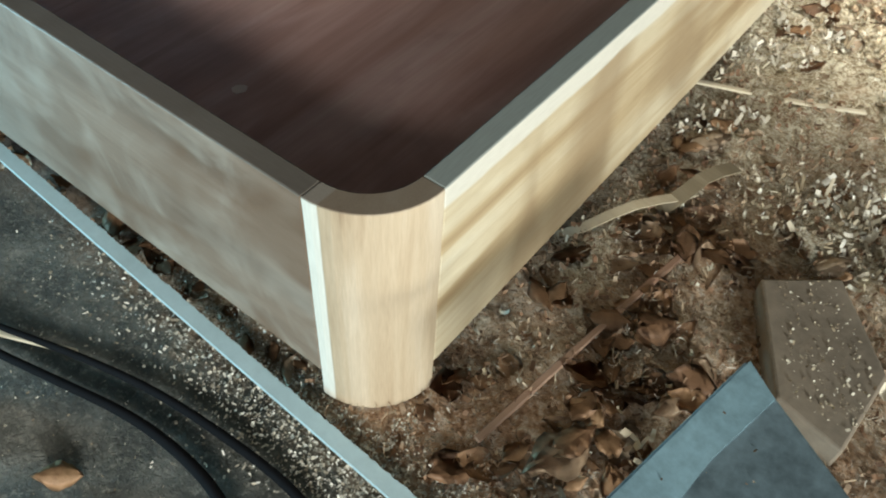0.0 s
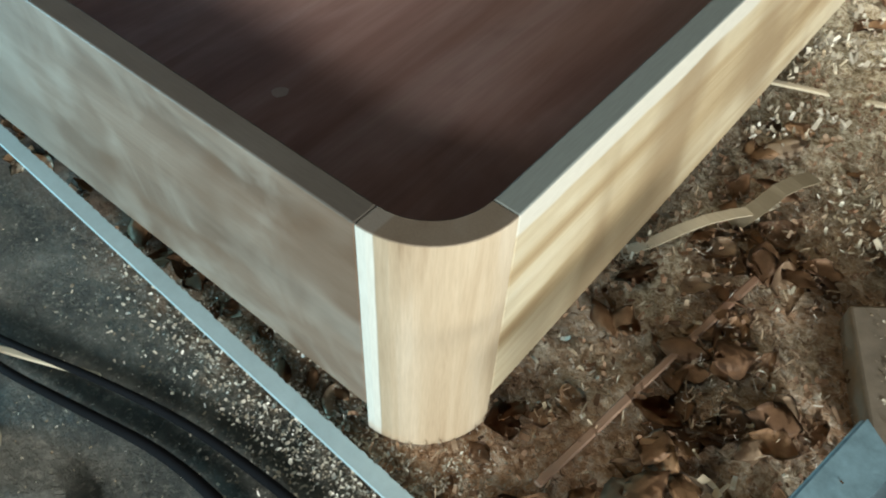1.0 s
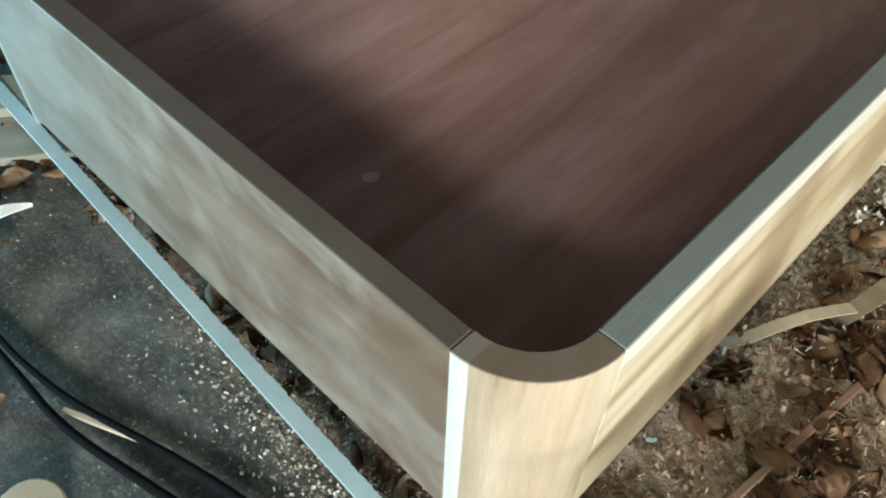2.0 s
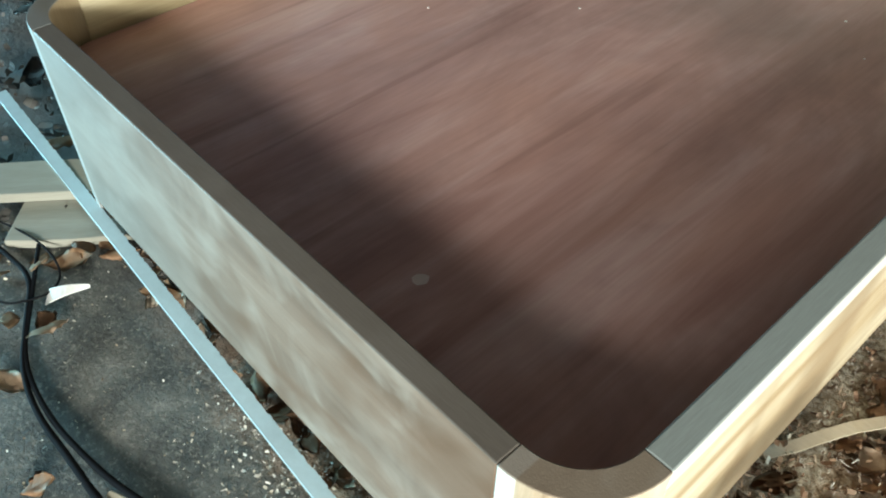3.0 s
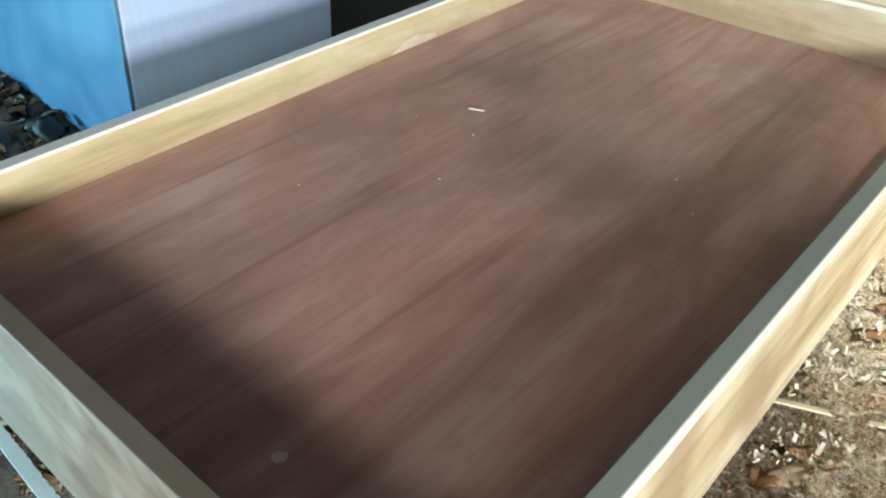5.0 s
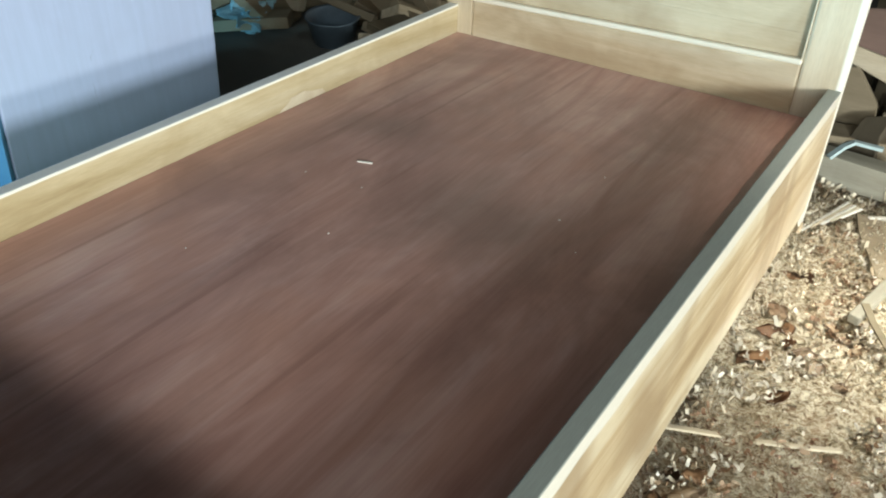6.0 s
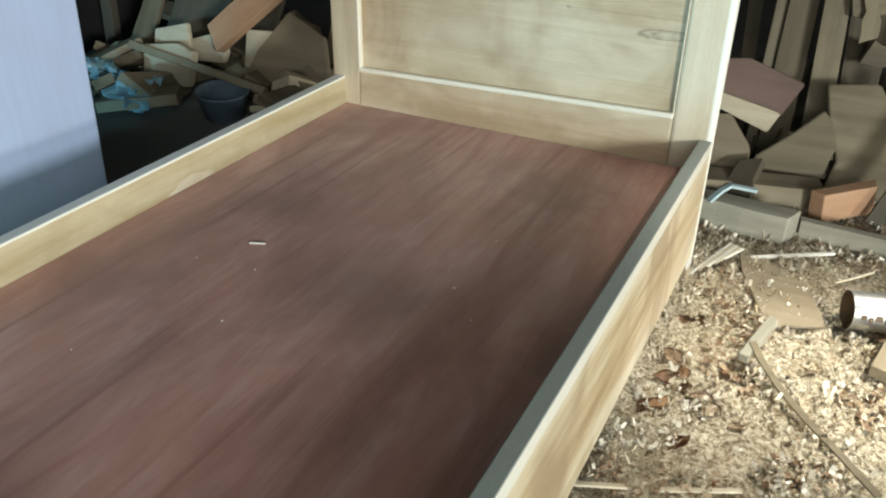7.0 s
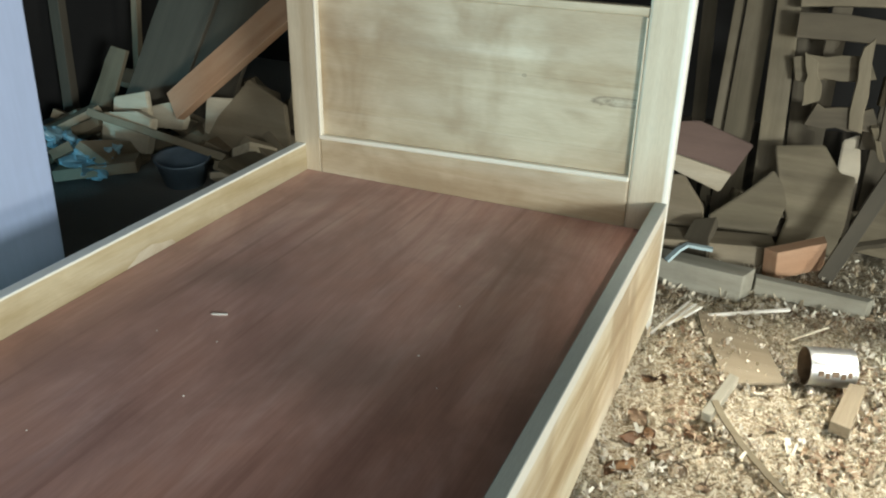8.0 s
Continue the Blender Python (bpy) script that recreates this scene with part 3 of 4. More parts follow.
rng = random.Random(4)
part("filler_spot", blob_bm(0.012, 0.0006, rng), M_FILLER, bed, "pale filler spot").location = (-0.400, 0.159, PZ)
crumb = plank("wood_chip", (-0.868, 1.112, PZ), (-0.832, 1.126, PZ), 0.008, 0.003, M_WHITEWOOD, "small white wood chip lying on the plywood base", "wood chip", seed=3)
for i, (x, y, r) in enumerate(((-0.712, 0.830, 0.0018), (-0.355, 1.163, 0.0024), (-0.78, 1.02, 0.0016), (-0.93, 1.0, 0.0015), (-0.27, 1.07, 0.0014), (-0.9, 0.62, 0.0012), (-0.36, 1.4, 0.0015))):
    thing("sawdust_crumb", blob_bm(r, 0.0015, random.Random(i), 7, 1.3), M_WHITEWOOD, "tiny pale sawdust crumb lying on the plywood base", "crumb", pose(x, y, PZ, 0, 0, 40 * i), "crumbs on the plywood")

# ---- concrete side: batten, cables, boards ----
def batten_bm():
    bm = bmesh.new()
    rr = random.Random(9)
    n, l, w, h = 420, 1.99, 0.025, 0.009
    rows = []
    for i in range(n + 1):
        x = l * i / n
        j = rr.uniform(-0.0012, 0.0012) if 0 < i < n else 0
        bowed = 0.0
        rows.append([bm.verts.new(c) for c in ((x, -w / 2 + bowed, 0), (x, -w / 2 + bowed, h), (x, w / 2 + j + bowed, h), (x, w / 2 + j * 1.4 + bowed, 0))])
    for a, b in zip(rows, rows[1:]):
        for k in range(4):
            bm.faces.new((a[k], a[(k + 1) % 4], b[(k + 1) % 4], b[k]))
    bm.faces.new(rows[0])
    bm.faces.new(rows[-1][::-1])
    bmesh.ops.recalc_face_normals(bm, faces=bm.faces)
    return bm


thing("batten", batten_bm(), M_BATTEN, "long thin pale batten with a rough edge on the concrete", "batten", axes((-1.615, 0.008, 0.046), (0.375, -0.070, 0.004)))
tube("power_cable", [(x, y, 0.0105) for x, y in ((-1.2, -0.10), (-1.10, -0.155), (-1.01, -0.205), (-0.92, -0.255), (-0.8, -0.27), (-0.7, -0.262), (-0.6, -0.245), (-0.45, -0.195), (-0.3, -0.158), (-0.138, -0.143), (-0.028, -0.142), (0.12, -0.17), (0.25, -0.32), (0.3, -0.7))], 0.0070, M_CABLE, "black rubber power cable lying across the concrete", "cable")
tube("power_cable", [(x, y, 0.0105) for x, y in ((-1.35, -0.20), (-1.17, -0.175), (-1.09, -0.165), (-1.0, -0.215), (-0.90, -0.266), (-0.8, -0.282), (-0.7, -0.278), (-0.585, -0.278), (-0.43, -0.240), (-0.3, -0.208), (-0.2, -0.202), (-0.11, -0.21), (0.04, -0.26), (0.1, -0.7))], 0.0080, M_CABLE, "black rubber power cable lying across the concrete", "cable")
tube("cable_loop", [(-1.30, -0.16, 0.006), (-1.17, -0.12, 0.03), (-1.07, -0.115, 0.012), (-1.035, -0.15, 0.006), (-1.03, -0.19, 0.018), (-1.07, -0.24, 0.006), (-1.2, -0.27, 0.006)], 0.0035, M_CABLE, "thin black cable curled on the concrete", "cable")
plank("splinter", (-0.612, -0.262, 0.004), (-0.448, -0.190, 0.006), 0.011, 0.006, M_SCRAP_PALE, "pale wooden splinter lying beside the black cables", "splinter", seed=5)
thing("round_offcut", prism_bm([(0.048 * math.cos(0.2618 * i), 0.046 * math.sin(0.2618 * i)) for i in range(24)], 0, 0.02, 0.003), M_SCRAP_PALE, "round tan wooden offcut lying on the concrete", "offcut", pose(-0.500, -0.368, 0))


def shard_bm():
    bm = bmesh.new()
    n = 8
    rows = []
    for i in range(n + 1):
        f = i / n
        x, w = 0.085 * f, 0.020 * (1 - f) ** 0.8 + 0.001
        y, z = 0.03 * f * f, 0.004 + 0.012 * math.sin(math.pi * f)
        rows.append([bm.verts.new((x, y - w, z)), bm.verts.new((x, y + w, z + 0.006)), bm.verts.new((x, y + w, z + 0.009)), bm.verts.new((x, y - w, z + 0.003))])
    for a, b in zip(rows, rows[1:]):
        for k in range(4):
            bm.faces.new((a[k], b[k], b[(k + 1) % 4], a[(k + 1) % 4]))
    bm.faces.new(rows[0])
    bm.faces.new(rows[-1][::-1])
    bmesh.ops.recalc_face_normals(bm, faces=bm.faces)
    return bm


thing("plastic_shard", shard_bm(), M_WHITEWOOD, "curved white shard lying on the concrete", "shard", pose(-1.03, -0.165, 0.0, 0, 0, 50) @ Matrix.Scale(0.8, 4))
plank("floor_board", (-1.62, -0.47, 0.022), (-1.14, 0.17, 0.022), 0.10, 0.022, M_GREYBOARD, "grey-brown board lying on the floor under the bed foot", "board", seed=21)
plank("floor_board", (-1.245, -0.128, 0.0), (-1.03, 0.16, 0.0), 0.125, 0.02, M_GREYBOARD, "short grey-brown board lying on the floor", "board", seed=22)

# ---- beside the bed: stool, block, sticks ----
stool = empty("stool", "low work stool with a blue-grey painted top on the dirt", "stool")
ST = 0.30


def stool_top():
    # corner of the top, then its two edges
    c = Vector((0.366, 0.226))
    u, v = Vector((-0.17, -0.985)), Vector((0.87, -0.50))
    pts = [c, c + v * 0.34, c + v * 0.34 + u * 0.36, c + u * 0.36]
    return c, u, v, [(p.x, p.y) for p in pts]


SC, SU, SV, spts = stool_top()
part("top", prism_bm(spts, ST - 0.022, ST, 0.005), M_BLUE, stool)
band = [SC + SV * 0.004, SC + SV * 0.055 + SU * 0.004, SC + SV * 0.050 + SU * 0.12, SC + SV * 0.058 + SU * 0.21, SC + SV * 0.045 + SU * 0.355, SC + SV * 0.004 + SU * 0.355]
part("worn_band", prism_bm([(p.x, p.y) for p in band], ST, ST + 0.0012, 0), M_BLUE_PALE, stool, "paler worn band of paint")
for a, b in ((0.06, 0.06), (0.28, 0.06), (0.06, 0.30), (0.28, 0.30)):
    p = SC + SV * a + SU * b
    part("leg", box_bm(p.x - 0.018, p.x + 0.018, p.y - 0.018, p.y + 0.018, -0.01, ST - 0.022, 0.002), M_SCRAP, stool)
thing("concrete_block", prism_bm([(0.312, 0.60), (0.420, 0.690), (0.545, 0.545), (0.535, 0.375), (0.425, 0.400)], -0.01, 0.045, 0.005), M_SLAB, "dusty grey-brown broken concrete block lying in the dirt", "block")
plank("stick", (0.110, 0.078, 0.006), (0.180, 0.585, 0.014), 0.012, 0.006, M_RED, "thin red-brown split stick lying in the dirt", "stick", seed=31, waney=0.12)
plank("stick", (-0.03, 1.035, 0.02), (0.085, 1.088, 0.016), 0.014, 0.006, M_SCRAP_PALE, "thin pale stick lying on the sawdust", "stick", seed=32)
plank("stick", (0.150, 1.115, 0.014), (0.300, 1.188, 0.016), 0.013, 0.006, M_SCRAP_PALE, "thin pale stick lying on the sawdust", "stick", seed=33)
plank("stick", (0.155, 2.19, 0.02), (0.385, 2.325, 0.028), 0.014, 0.008, M_WHITEWOOD, "straight white stick lying on the sawdust", "stick", seed=34)
plank("stick", (0.40, 2.16, 0.015), (0.50, 2.26, 0.03), 0.008, 0.006, M_SCRAP_PALE, "thin pale stick lying on the sawdust", "stick", seed=35)
for i in range(5):
    plank("splinter", (0.01 + 0.02 * i, 2.02 + 0.025 * i, 0.01 + 0.006 * i), (0.085 + 0.012 * i, 2.26 - 0.02 * i, 0.02 + 0.008 * i), 0.010, 0.004, M_SCRAP_PALE if i % 2 else M_WHITEWOOD, "pale wooden splinter lying by the headboard post", "splinter", seed=40 + i, group="splinters by the post")


def ply_offcut():
    return prism_bm([(0.118, 2.215), (0.150, 2.09), (0.255, 1.835), (0.400, 1.90), (0.33, 2.10), (0.20, 2.20)], 0.0, 0.009, 0.001)


thing("plywood_offcut", ply_offcut(), M_SCRAP_MID, "thin tan plywood offcut lying on the sawdust", "offcut", pose(0, 0, 0.016))


def can_parts(m):
    top = empty("tin_can", "silver tin can lying open on its side", "can", m)
    n, r, l = 28, 0.053, 0.125
    bm = bmesh.new()
    prof = [(0, r), (0.003, r + 0.002), (0.006, r)]
    for k in range(9):
        x = 0.02 + 0.085 * k / 8
        prof.append((x, r + (0.0012 if k % 2 else -0.0006)))
    prof += [(l - 0.006, r), (l - 0.003, r + 0.002), (l, r), (l - 0.002, r - 0.003)]
    rings = [[bm.verts.new((x, q * math.cos(2 * math.pi * i / n), q * math.sin(2 * math.pi * i / n))) for i in range(n)] for x, q in prof]
    for a, b in zip(rings, rings[1:]):
        for i in range(n):
            bm.faces.new((a[i], a[(i + 1) % n], b[(i + 1) % n], b[i]))
    bm.faces.new(rings[-1])
    bmesh.ops.recalc_face_normals(bm, faces=bm.faces)
    part("can_wall", bm, M_TIN, top, smooth=True)
    bm = bmesh.new()
    ra = [[bm.verts.new((x, q * math.cos(2 * math.pi * i / n), q * math.sin(2 * math.pi * i / n))) for i in range(n)] for x, q in ((0, r), (0.001, r - 0.003), (l - 0.006, r - 0.003))]
    for a, b in zip(ra, ra[1:]):
        for i in range(n):
            bm.faces.new((a[i], b[i], b[(i + 1) % n], a[(i + 1) % n]))
    bm.faces.new(ra[-1])
    for k, (x0, x1) in enumerate(((0.020, 0.034), (0.040, 0.050), (0.056, 0.074), (0.080, 0.092), (0.097, 0.108))):
        bar = box_bm(x0, x1, -0.008, 0.008, r, r + 0.0022, 0)
        bmesh.ops.rotate(bar, verts=bar.verts, cent=(0, 0, 0), matrix=Matrix.Rotation(radians(78 + 6 * (k % 2)), 3, "X"))
        part("label_bar", bar, M_DARK_TIN, top, "dark printed bar")
    part("can_inside", bm, M_DARK_TIN, top, "dark brown inside", smooth=True)
    return top


can_parts(axes((0.438, 1.955, 0.060), (0.563, 1.998, 0.058)))
plank("wood_wedge", (0.535, 1.735, 0.01), (0.575, 1.93, 0.02), 0.05, 0.035, M_SCRAP_MID, "small tan wooden wedge lying beside the can", "offcut", seed=51, taper=0.2)


def strip_bm(pts, w, t):
    bm = bmesh.new()
    rows = []
    for i, p in enumerate(pts):
        p = Vector(p)
        d = Vector(pts[min(i + 1, len(pts) - 1)]) - Vector(pts[max(i - 1, 0)])
        s = Vector((0, 0, 1)).cross(d).normalized() * w / 2
        up = d.cross(s).normalized() * t if d.cross(s).length else Vector((0, 0, t))
        rows.append([bm.verts.new(c) for c in (p - s, p + s, p + s - up, p - s - up)])
    for a, b in zip(rows, rows[1:]):
        for k in range(4):
            bm.faces.new((a[k], b[k], b[(k + 1) % 4], a[(k + 1) % 4]))
    bm.faces.new(rows[0])
    bm.faces.new(rows[-1][::-1])
    bmesh.ops.recalc_face_normals(bm, faces=bm.faces)
    return bm


plank("offcut", (0.225, 1.640, 0.018), (0.270, 1.825, 0.036), 0.028, 0.025, M_GREYBOARD, "short grey-green wooden offcut lying on the sawdust", "offcut", seed=36)
thing("veneer_strip", strip_bm([(0.236, 1.695, 0.052), (0.266, 1.640, 0.044), (0.322, 1.555, 0.038), (0.389, 1.470, 0.036), (0.466, 1.385, 0.036), (0.55, 1.29, 0.034)], 0.018, 0.005), M_SCRAP, "long thin grey-brown strip of veneer lying on the sawdust", "strip")
thing("bent_strip", strip_bm([(-0.012, 0.485, 0.014), (0.02, 0.53, 0.026), (0.042, 0.572, 0.036), (0.066, 0.618, 0.040), (0.092, 0.665, 0.034), (0.112, 0.705, 0.022), (0.128, 0.75, 0.012)], 0.020, 0.002), M_SCRAP_PALE, "pale curled strip of veneer lying in the dirt", "strip")
thing("bent_strip", strip_bm([(0.098, 0.66, 0.012), (0.118, 0.715, 0.03), (0.128, 0.765, 0.036), (0.142, 0.81, 0.03), (0.158, 0.865, 0.012)], 0.030, 0.002), M_SCRAP_MID, "tan curled strip of bark lying in the dirt", "strip")

# ---- behind the headboard: offcuts and leaning planks ----
plank("timber_beam", (-0.14, 2.44, 0.0), (0.245, 2.405, 0.0), 0.085, 0.095, M_GREYBOARD, "grey squared timber beam end lying on the floor", "beam", seed=61, waney=0.05)
plank("board", (-0.20, 2.60, 0.0), (0.30, 2.72, 0.0), 0.12, 0.085, M_SCRAP_MID, "grey-brown board lying across the offcuts", "board", seed=62)
thing("bent_batten", strip_bm([(-0.02, 2.37, 0.10), (0.01, 2.40, 0.135), (0.035, 2.42, 0.150), (0.07, 2.425, 0.148), (0.118, 2.43, 0.146)], 0.020, 0.010), M_BATTEN, "pale broken batten lying on the beam", "batten")
plank("board", (0.262, 2.462, 0.0), (0.615, 2.452, -0.005), 0.035, 0.062, M_GREYBOARD, "grey-brown board standing on edge in the sawdust", "board", seed=63)
plank("offcut", (0.302, 2.60, 0.0), (0.470, 2.735, 0.02), 0.05, 0.105, M_ORANGE, "orange-brown wooden offcut standing on the floor", "offcut", seed=64)
plank("stick", (0.478, 2.66, 0.0), (0.640, 2.80, 0.44), 0.052, 0.03, M_DARKWOOD, "dark stick leaning on the offcuts", "stick", seed=65, up=(0, -1, 0.3))


def chunk(name, x, y, z, outline, t, tilt, mat, label, category, group="", turn=0):
    """A broken-off slab: an outline drawn upright, given thickness, then leaned back."""
    bm = prism_bm(outline, -t, 0, 0)
    es = [e for e in bm.edges if e.calc_face_angle(0) > 0.5]
    bmesh.ops.bevel(bm, geom=es, offset=0.005, segments=2, affect="EDGES")
    return thing(name, bm, mat, label, category, pose(x, y, z, 90 - tilt, 0, turn), group)


SLABS = "slabs behind the headboard"
SLAB_LABEL = "thick broken slab of timber stacked behind the headboard"
chunk("log_slab", -0.08, 2.735, 0.0, [(-0.06, 0.0), (0.09, 0.0), (0.118, 0.115), (0.112, 0.155), (0.02, 0.262), (-0.05, 0.25)], 0.06, 17, M_SCRAP_MID, SLAB_LABEL, "slab", SLABS)
chunk("log_slab", 0.16, 2.785, 0.0, [(-0.03, 0.0), (0.11, 0.0), (0.135, 0.10), (0.155, 0.195), (0.13, 0.262), (0.088, 0.31), (0.0, 0.21), (-0.108, 0.108), (-0.09, 0.075)], 0.08, 19, M_SCRAP, SLAB_LABEL, "slab", SLABS)
chunk("log_slab", 0.37, 2.85, 0.0, [(-0.07, 0.0), (0.13, 0.0), (0.15, 0.125), (0.152, 0.305), (0.10, 0.312), (0.03, 0.405), (-0.135, 0.38), (-0.10, 0.25), (-0.045, 0.12)], 0.07, 16, M_SCRAP, SLAB_LABEL, "slab", SLABS)
chunk("log_slab", 0.64, 2.95, 0.0, [(-0.10, 0.0), (0.20, 0.0), (0.22, 0.16), (0.10, 0.27), (-0.06, 0.24)], 0.08, 14, M_SCRAP, SLAB_LABEL, "slab", SLABS, -12)
chunk("log_slab", 0.50, 3.07, 0.0, [(-0.03, 0.0), (0.05, 0.0), (0.045, 0.27), (0.02, 0.40), (-0.035, 0.37)], 0.03, 16, M_SCRAP_PALE, "pale board end standing among the slabs", "board")
chunk("board", -0.02, 2.985, 0.205, [(-0.13, 0.04), (0.118, 0.0), (0.18, 0.135), (-0.03, 0.20), (-0.13, 0.185)], 0.025, 9, M_PINK, "pinkish-brown board lying on the stacked slabs", "board")
chunk("board", -0.02, 2.905, 0.15, [(-0.13, 0.09), (0.092, 0.018), (0.125, 0.095), (-0.12, 0.142)], 0.035, 9, M_SCRAP_PALE, "pale board end lying on the stacked slabs", "board")
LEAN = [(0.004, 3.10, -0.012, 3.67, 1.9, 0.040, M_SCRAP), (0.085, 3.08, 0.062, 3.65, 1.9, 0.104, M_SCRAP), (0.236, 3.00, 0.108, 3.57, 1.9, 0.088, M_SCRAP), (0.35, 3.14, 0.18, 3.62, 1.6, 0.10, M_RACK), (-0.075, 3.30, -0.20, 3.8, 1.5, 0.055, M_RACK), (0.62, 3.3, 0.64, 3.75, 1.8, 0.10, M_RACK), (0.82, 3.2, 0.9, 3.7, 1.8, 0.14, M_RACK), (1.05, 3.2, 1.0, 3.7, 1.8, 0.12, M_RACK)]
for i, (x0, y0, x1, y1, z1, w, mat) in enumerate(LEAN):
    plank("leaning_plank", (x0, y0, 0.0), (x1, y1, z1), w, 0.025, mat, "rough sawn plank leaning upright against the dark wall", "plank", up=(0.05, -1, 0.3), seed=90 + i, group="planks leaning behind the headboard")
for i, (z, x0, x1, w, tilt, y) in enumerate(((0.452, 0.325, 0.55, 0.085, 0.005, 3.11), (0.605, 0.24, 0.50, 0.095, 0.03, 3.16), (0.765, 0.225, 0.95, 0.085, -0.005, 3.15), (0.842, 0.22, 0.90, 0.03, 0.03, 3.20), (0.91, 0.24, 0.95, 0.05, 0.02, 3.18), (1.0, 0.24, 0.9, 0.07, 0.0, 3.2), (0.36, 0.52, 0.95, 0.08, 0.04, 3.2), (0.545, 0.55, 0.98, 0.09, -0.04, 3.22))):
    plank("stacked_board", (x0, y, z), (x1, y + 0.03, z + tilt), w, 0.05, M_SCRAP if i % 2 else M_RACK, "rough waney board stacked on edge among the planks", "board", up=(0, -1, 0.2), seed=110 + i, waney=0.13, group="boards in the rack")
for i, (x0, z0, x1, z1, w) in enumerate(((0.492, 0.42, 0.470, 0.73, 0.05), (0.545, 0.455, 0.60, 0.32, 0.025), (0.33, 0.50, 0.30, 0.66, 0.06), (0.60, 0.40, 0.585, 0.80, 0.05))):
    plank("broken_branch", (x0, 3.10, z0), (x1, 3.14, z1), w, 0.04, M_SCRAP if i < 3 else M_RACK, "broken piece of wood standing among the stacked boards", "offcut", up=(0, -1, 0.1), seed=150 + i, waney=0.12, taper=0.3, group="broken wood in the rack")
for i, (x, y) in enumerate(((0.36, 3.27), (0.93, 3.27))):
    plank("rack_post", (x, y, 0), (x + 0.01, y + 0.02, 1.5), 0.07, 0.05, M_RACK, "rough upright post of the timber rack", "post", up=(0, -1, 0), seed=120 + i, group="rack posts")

# ---- the dark pile of offcuts beyond the bed ----
plank("plank", (-2.72, 2.545, 0.195), (-1.93, 2.52, 0.105), 0.034, 0.03, M_SCRAP_MID, "pale plank lying across the pile of offcuts", "plank", up=(0, -1, 0.6), seed=130, waney=0.06)
plank("plank", (-2.318, 2.69, 0.240), (-1.70, 2.92, 0.790), 0.125, 0.06, M_ORANGE, "orange-brown plank leaning on the pile of offcuts", "plank", up=(0.2, -1, 0.5), seed=131, waney=0.01)
plank("plank", (-2.68, 2.82, 0.05), (-2.28, 3.20, 1.2), 0.29, 0.03, M_DARKWOOD, "dark plank leaning in the shade", "plank", up=(0.1, -1, 0.3), seed=132, waney=0.01)
plank("plank", (-2.36, 2.88, 0.10), (-2.08, 3.25, 1.15), 0.26, 0.03, M_DARKWOOD, "dark plank leaning in the shade", "plank", up=(0.1, -1, 0.3), seed=133, waney=0.01)
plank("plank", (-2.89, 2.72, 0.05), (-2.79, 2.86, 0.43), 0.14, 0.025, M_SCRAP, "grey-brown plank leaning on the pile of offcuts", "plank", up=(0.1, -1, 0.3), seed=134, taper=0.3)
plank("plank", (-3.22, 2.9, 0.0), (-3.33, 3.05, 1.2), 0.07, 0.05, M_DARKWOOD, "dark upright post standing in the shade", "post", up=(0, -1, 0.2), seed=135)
plank("plank", (-3.19, 3.35, 0.0), (-3.21, 3.55, 1.2), 0.04, 0.04, M_SCRAP_MID, "pale upright batten standing in the shade", "post", up=(0, -1, 0.2), seed=137)
PILE = "offcuts in the pile"
PILE_LABEL = "rough sawn wooden offcut lying in the pile"
chunk("wood_offcut", -2.50, 2.50, 0.03, [(-0.15, 0.0), (0.12, 0.03), (0.14, 0.19), (0.05, 0.215), (-0.15, 0.185)], 0.05, 14, M_SCRAP_PALE, PILE_LABEL, "offcut", PILE)
chunk("wood_offcut", -2.55, 2.61, 0.12, [(-0.12, 0.0), (0.09, 0.0), (0.10, 0.09), (0.075, 0.19), (-0.12, 0.14)], 0.03, 14, M_SCRAP_PALE, PILE_LABEL, "offcut", PILE)
chunk("wood_offcut", -2.40, 2.66, 0.10, [(-0.10, 0.03), (0.10, 0.04), (0.115, 0.09), (0.10, 0.185), (-0.09, 0.125)], 0.04, 12, M_SCRAP_PALE, PILE_LABEL, "offcut", PILE)
chunk("wood_offcut", -2.13, 2.73, 0.10, [(-0.10, 0.02), (0.05, 0.0), (0.10, 0.20), (-0.10, 0.185)], 0.04, 14, M_SCRAP_PALE, PILE_LABEL, "offcut", PILE)
chunk("wood_offcut", -1.99, 2.66, 0.0, [(-0.25, 0.0), (0.27, 0.0), (0.24, 0.17), (0.19, 0.32), (-0.02, 0.41), (-0.16, 0.22)], 0.03, 22, M_SCRAP_MID, "wide dusty brown board leaning in the pile", "board", PILE)
plank("wood_offcut", (-2.58, 2.20, 0.02), (-2.30, 2.38, 0.05), 0.13, 0.05, M_SCRAP_MID, PILE_LABEL, "offcut", seed=138, group=PILE)
plank("wood_offcut", (-2.95, 2.45, 0.05), (-2.74, 2.62, 0.17), 0.10, 0.05, M_SCRAP_MID, PILE_LABEL, "offcut", seed=139, group=PILE)
plank("wood_offcut", (-1.86, 2.95, 0.0), (-1.72, 3.05, 0.62), 0.18, 0.03, M_SCRAP_MID, "grey-brown plank leaning in the shade", "plank", seed=140, up=(0.1, -1, 0.3))
rp = random.Random(77)
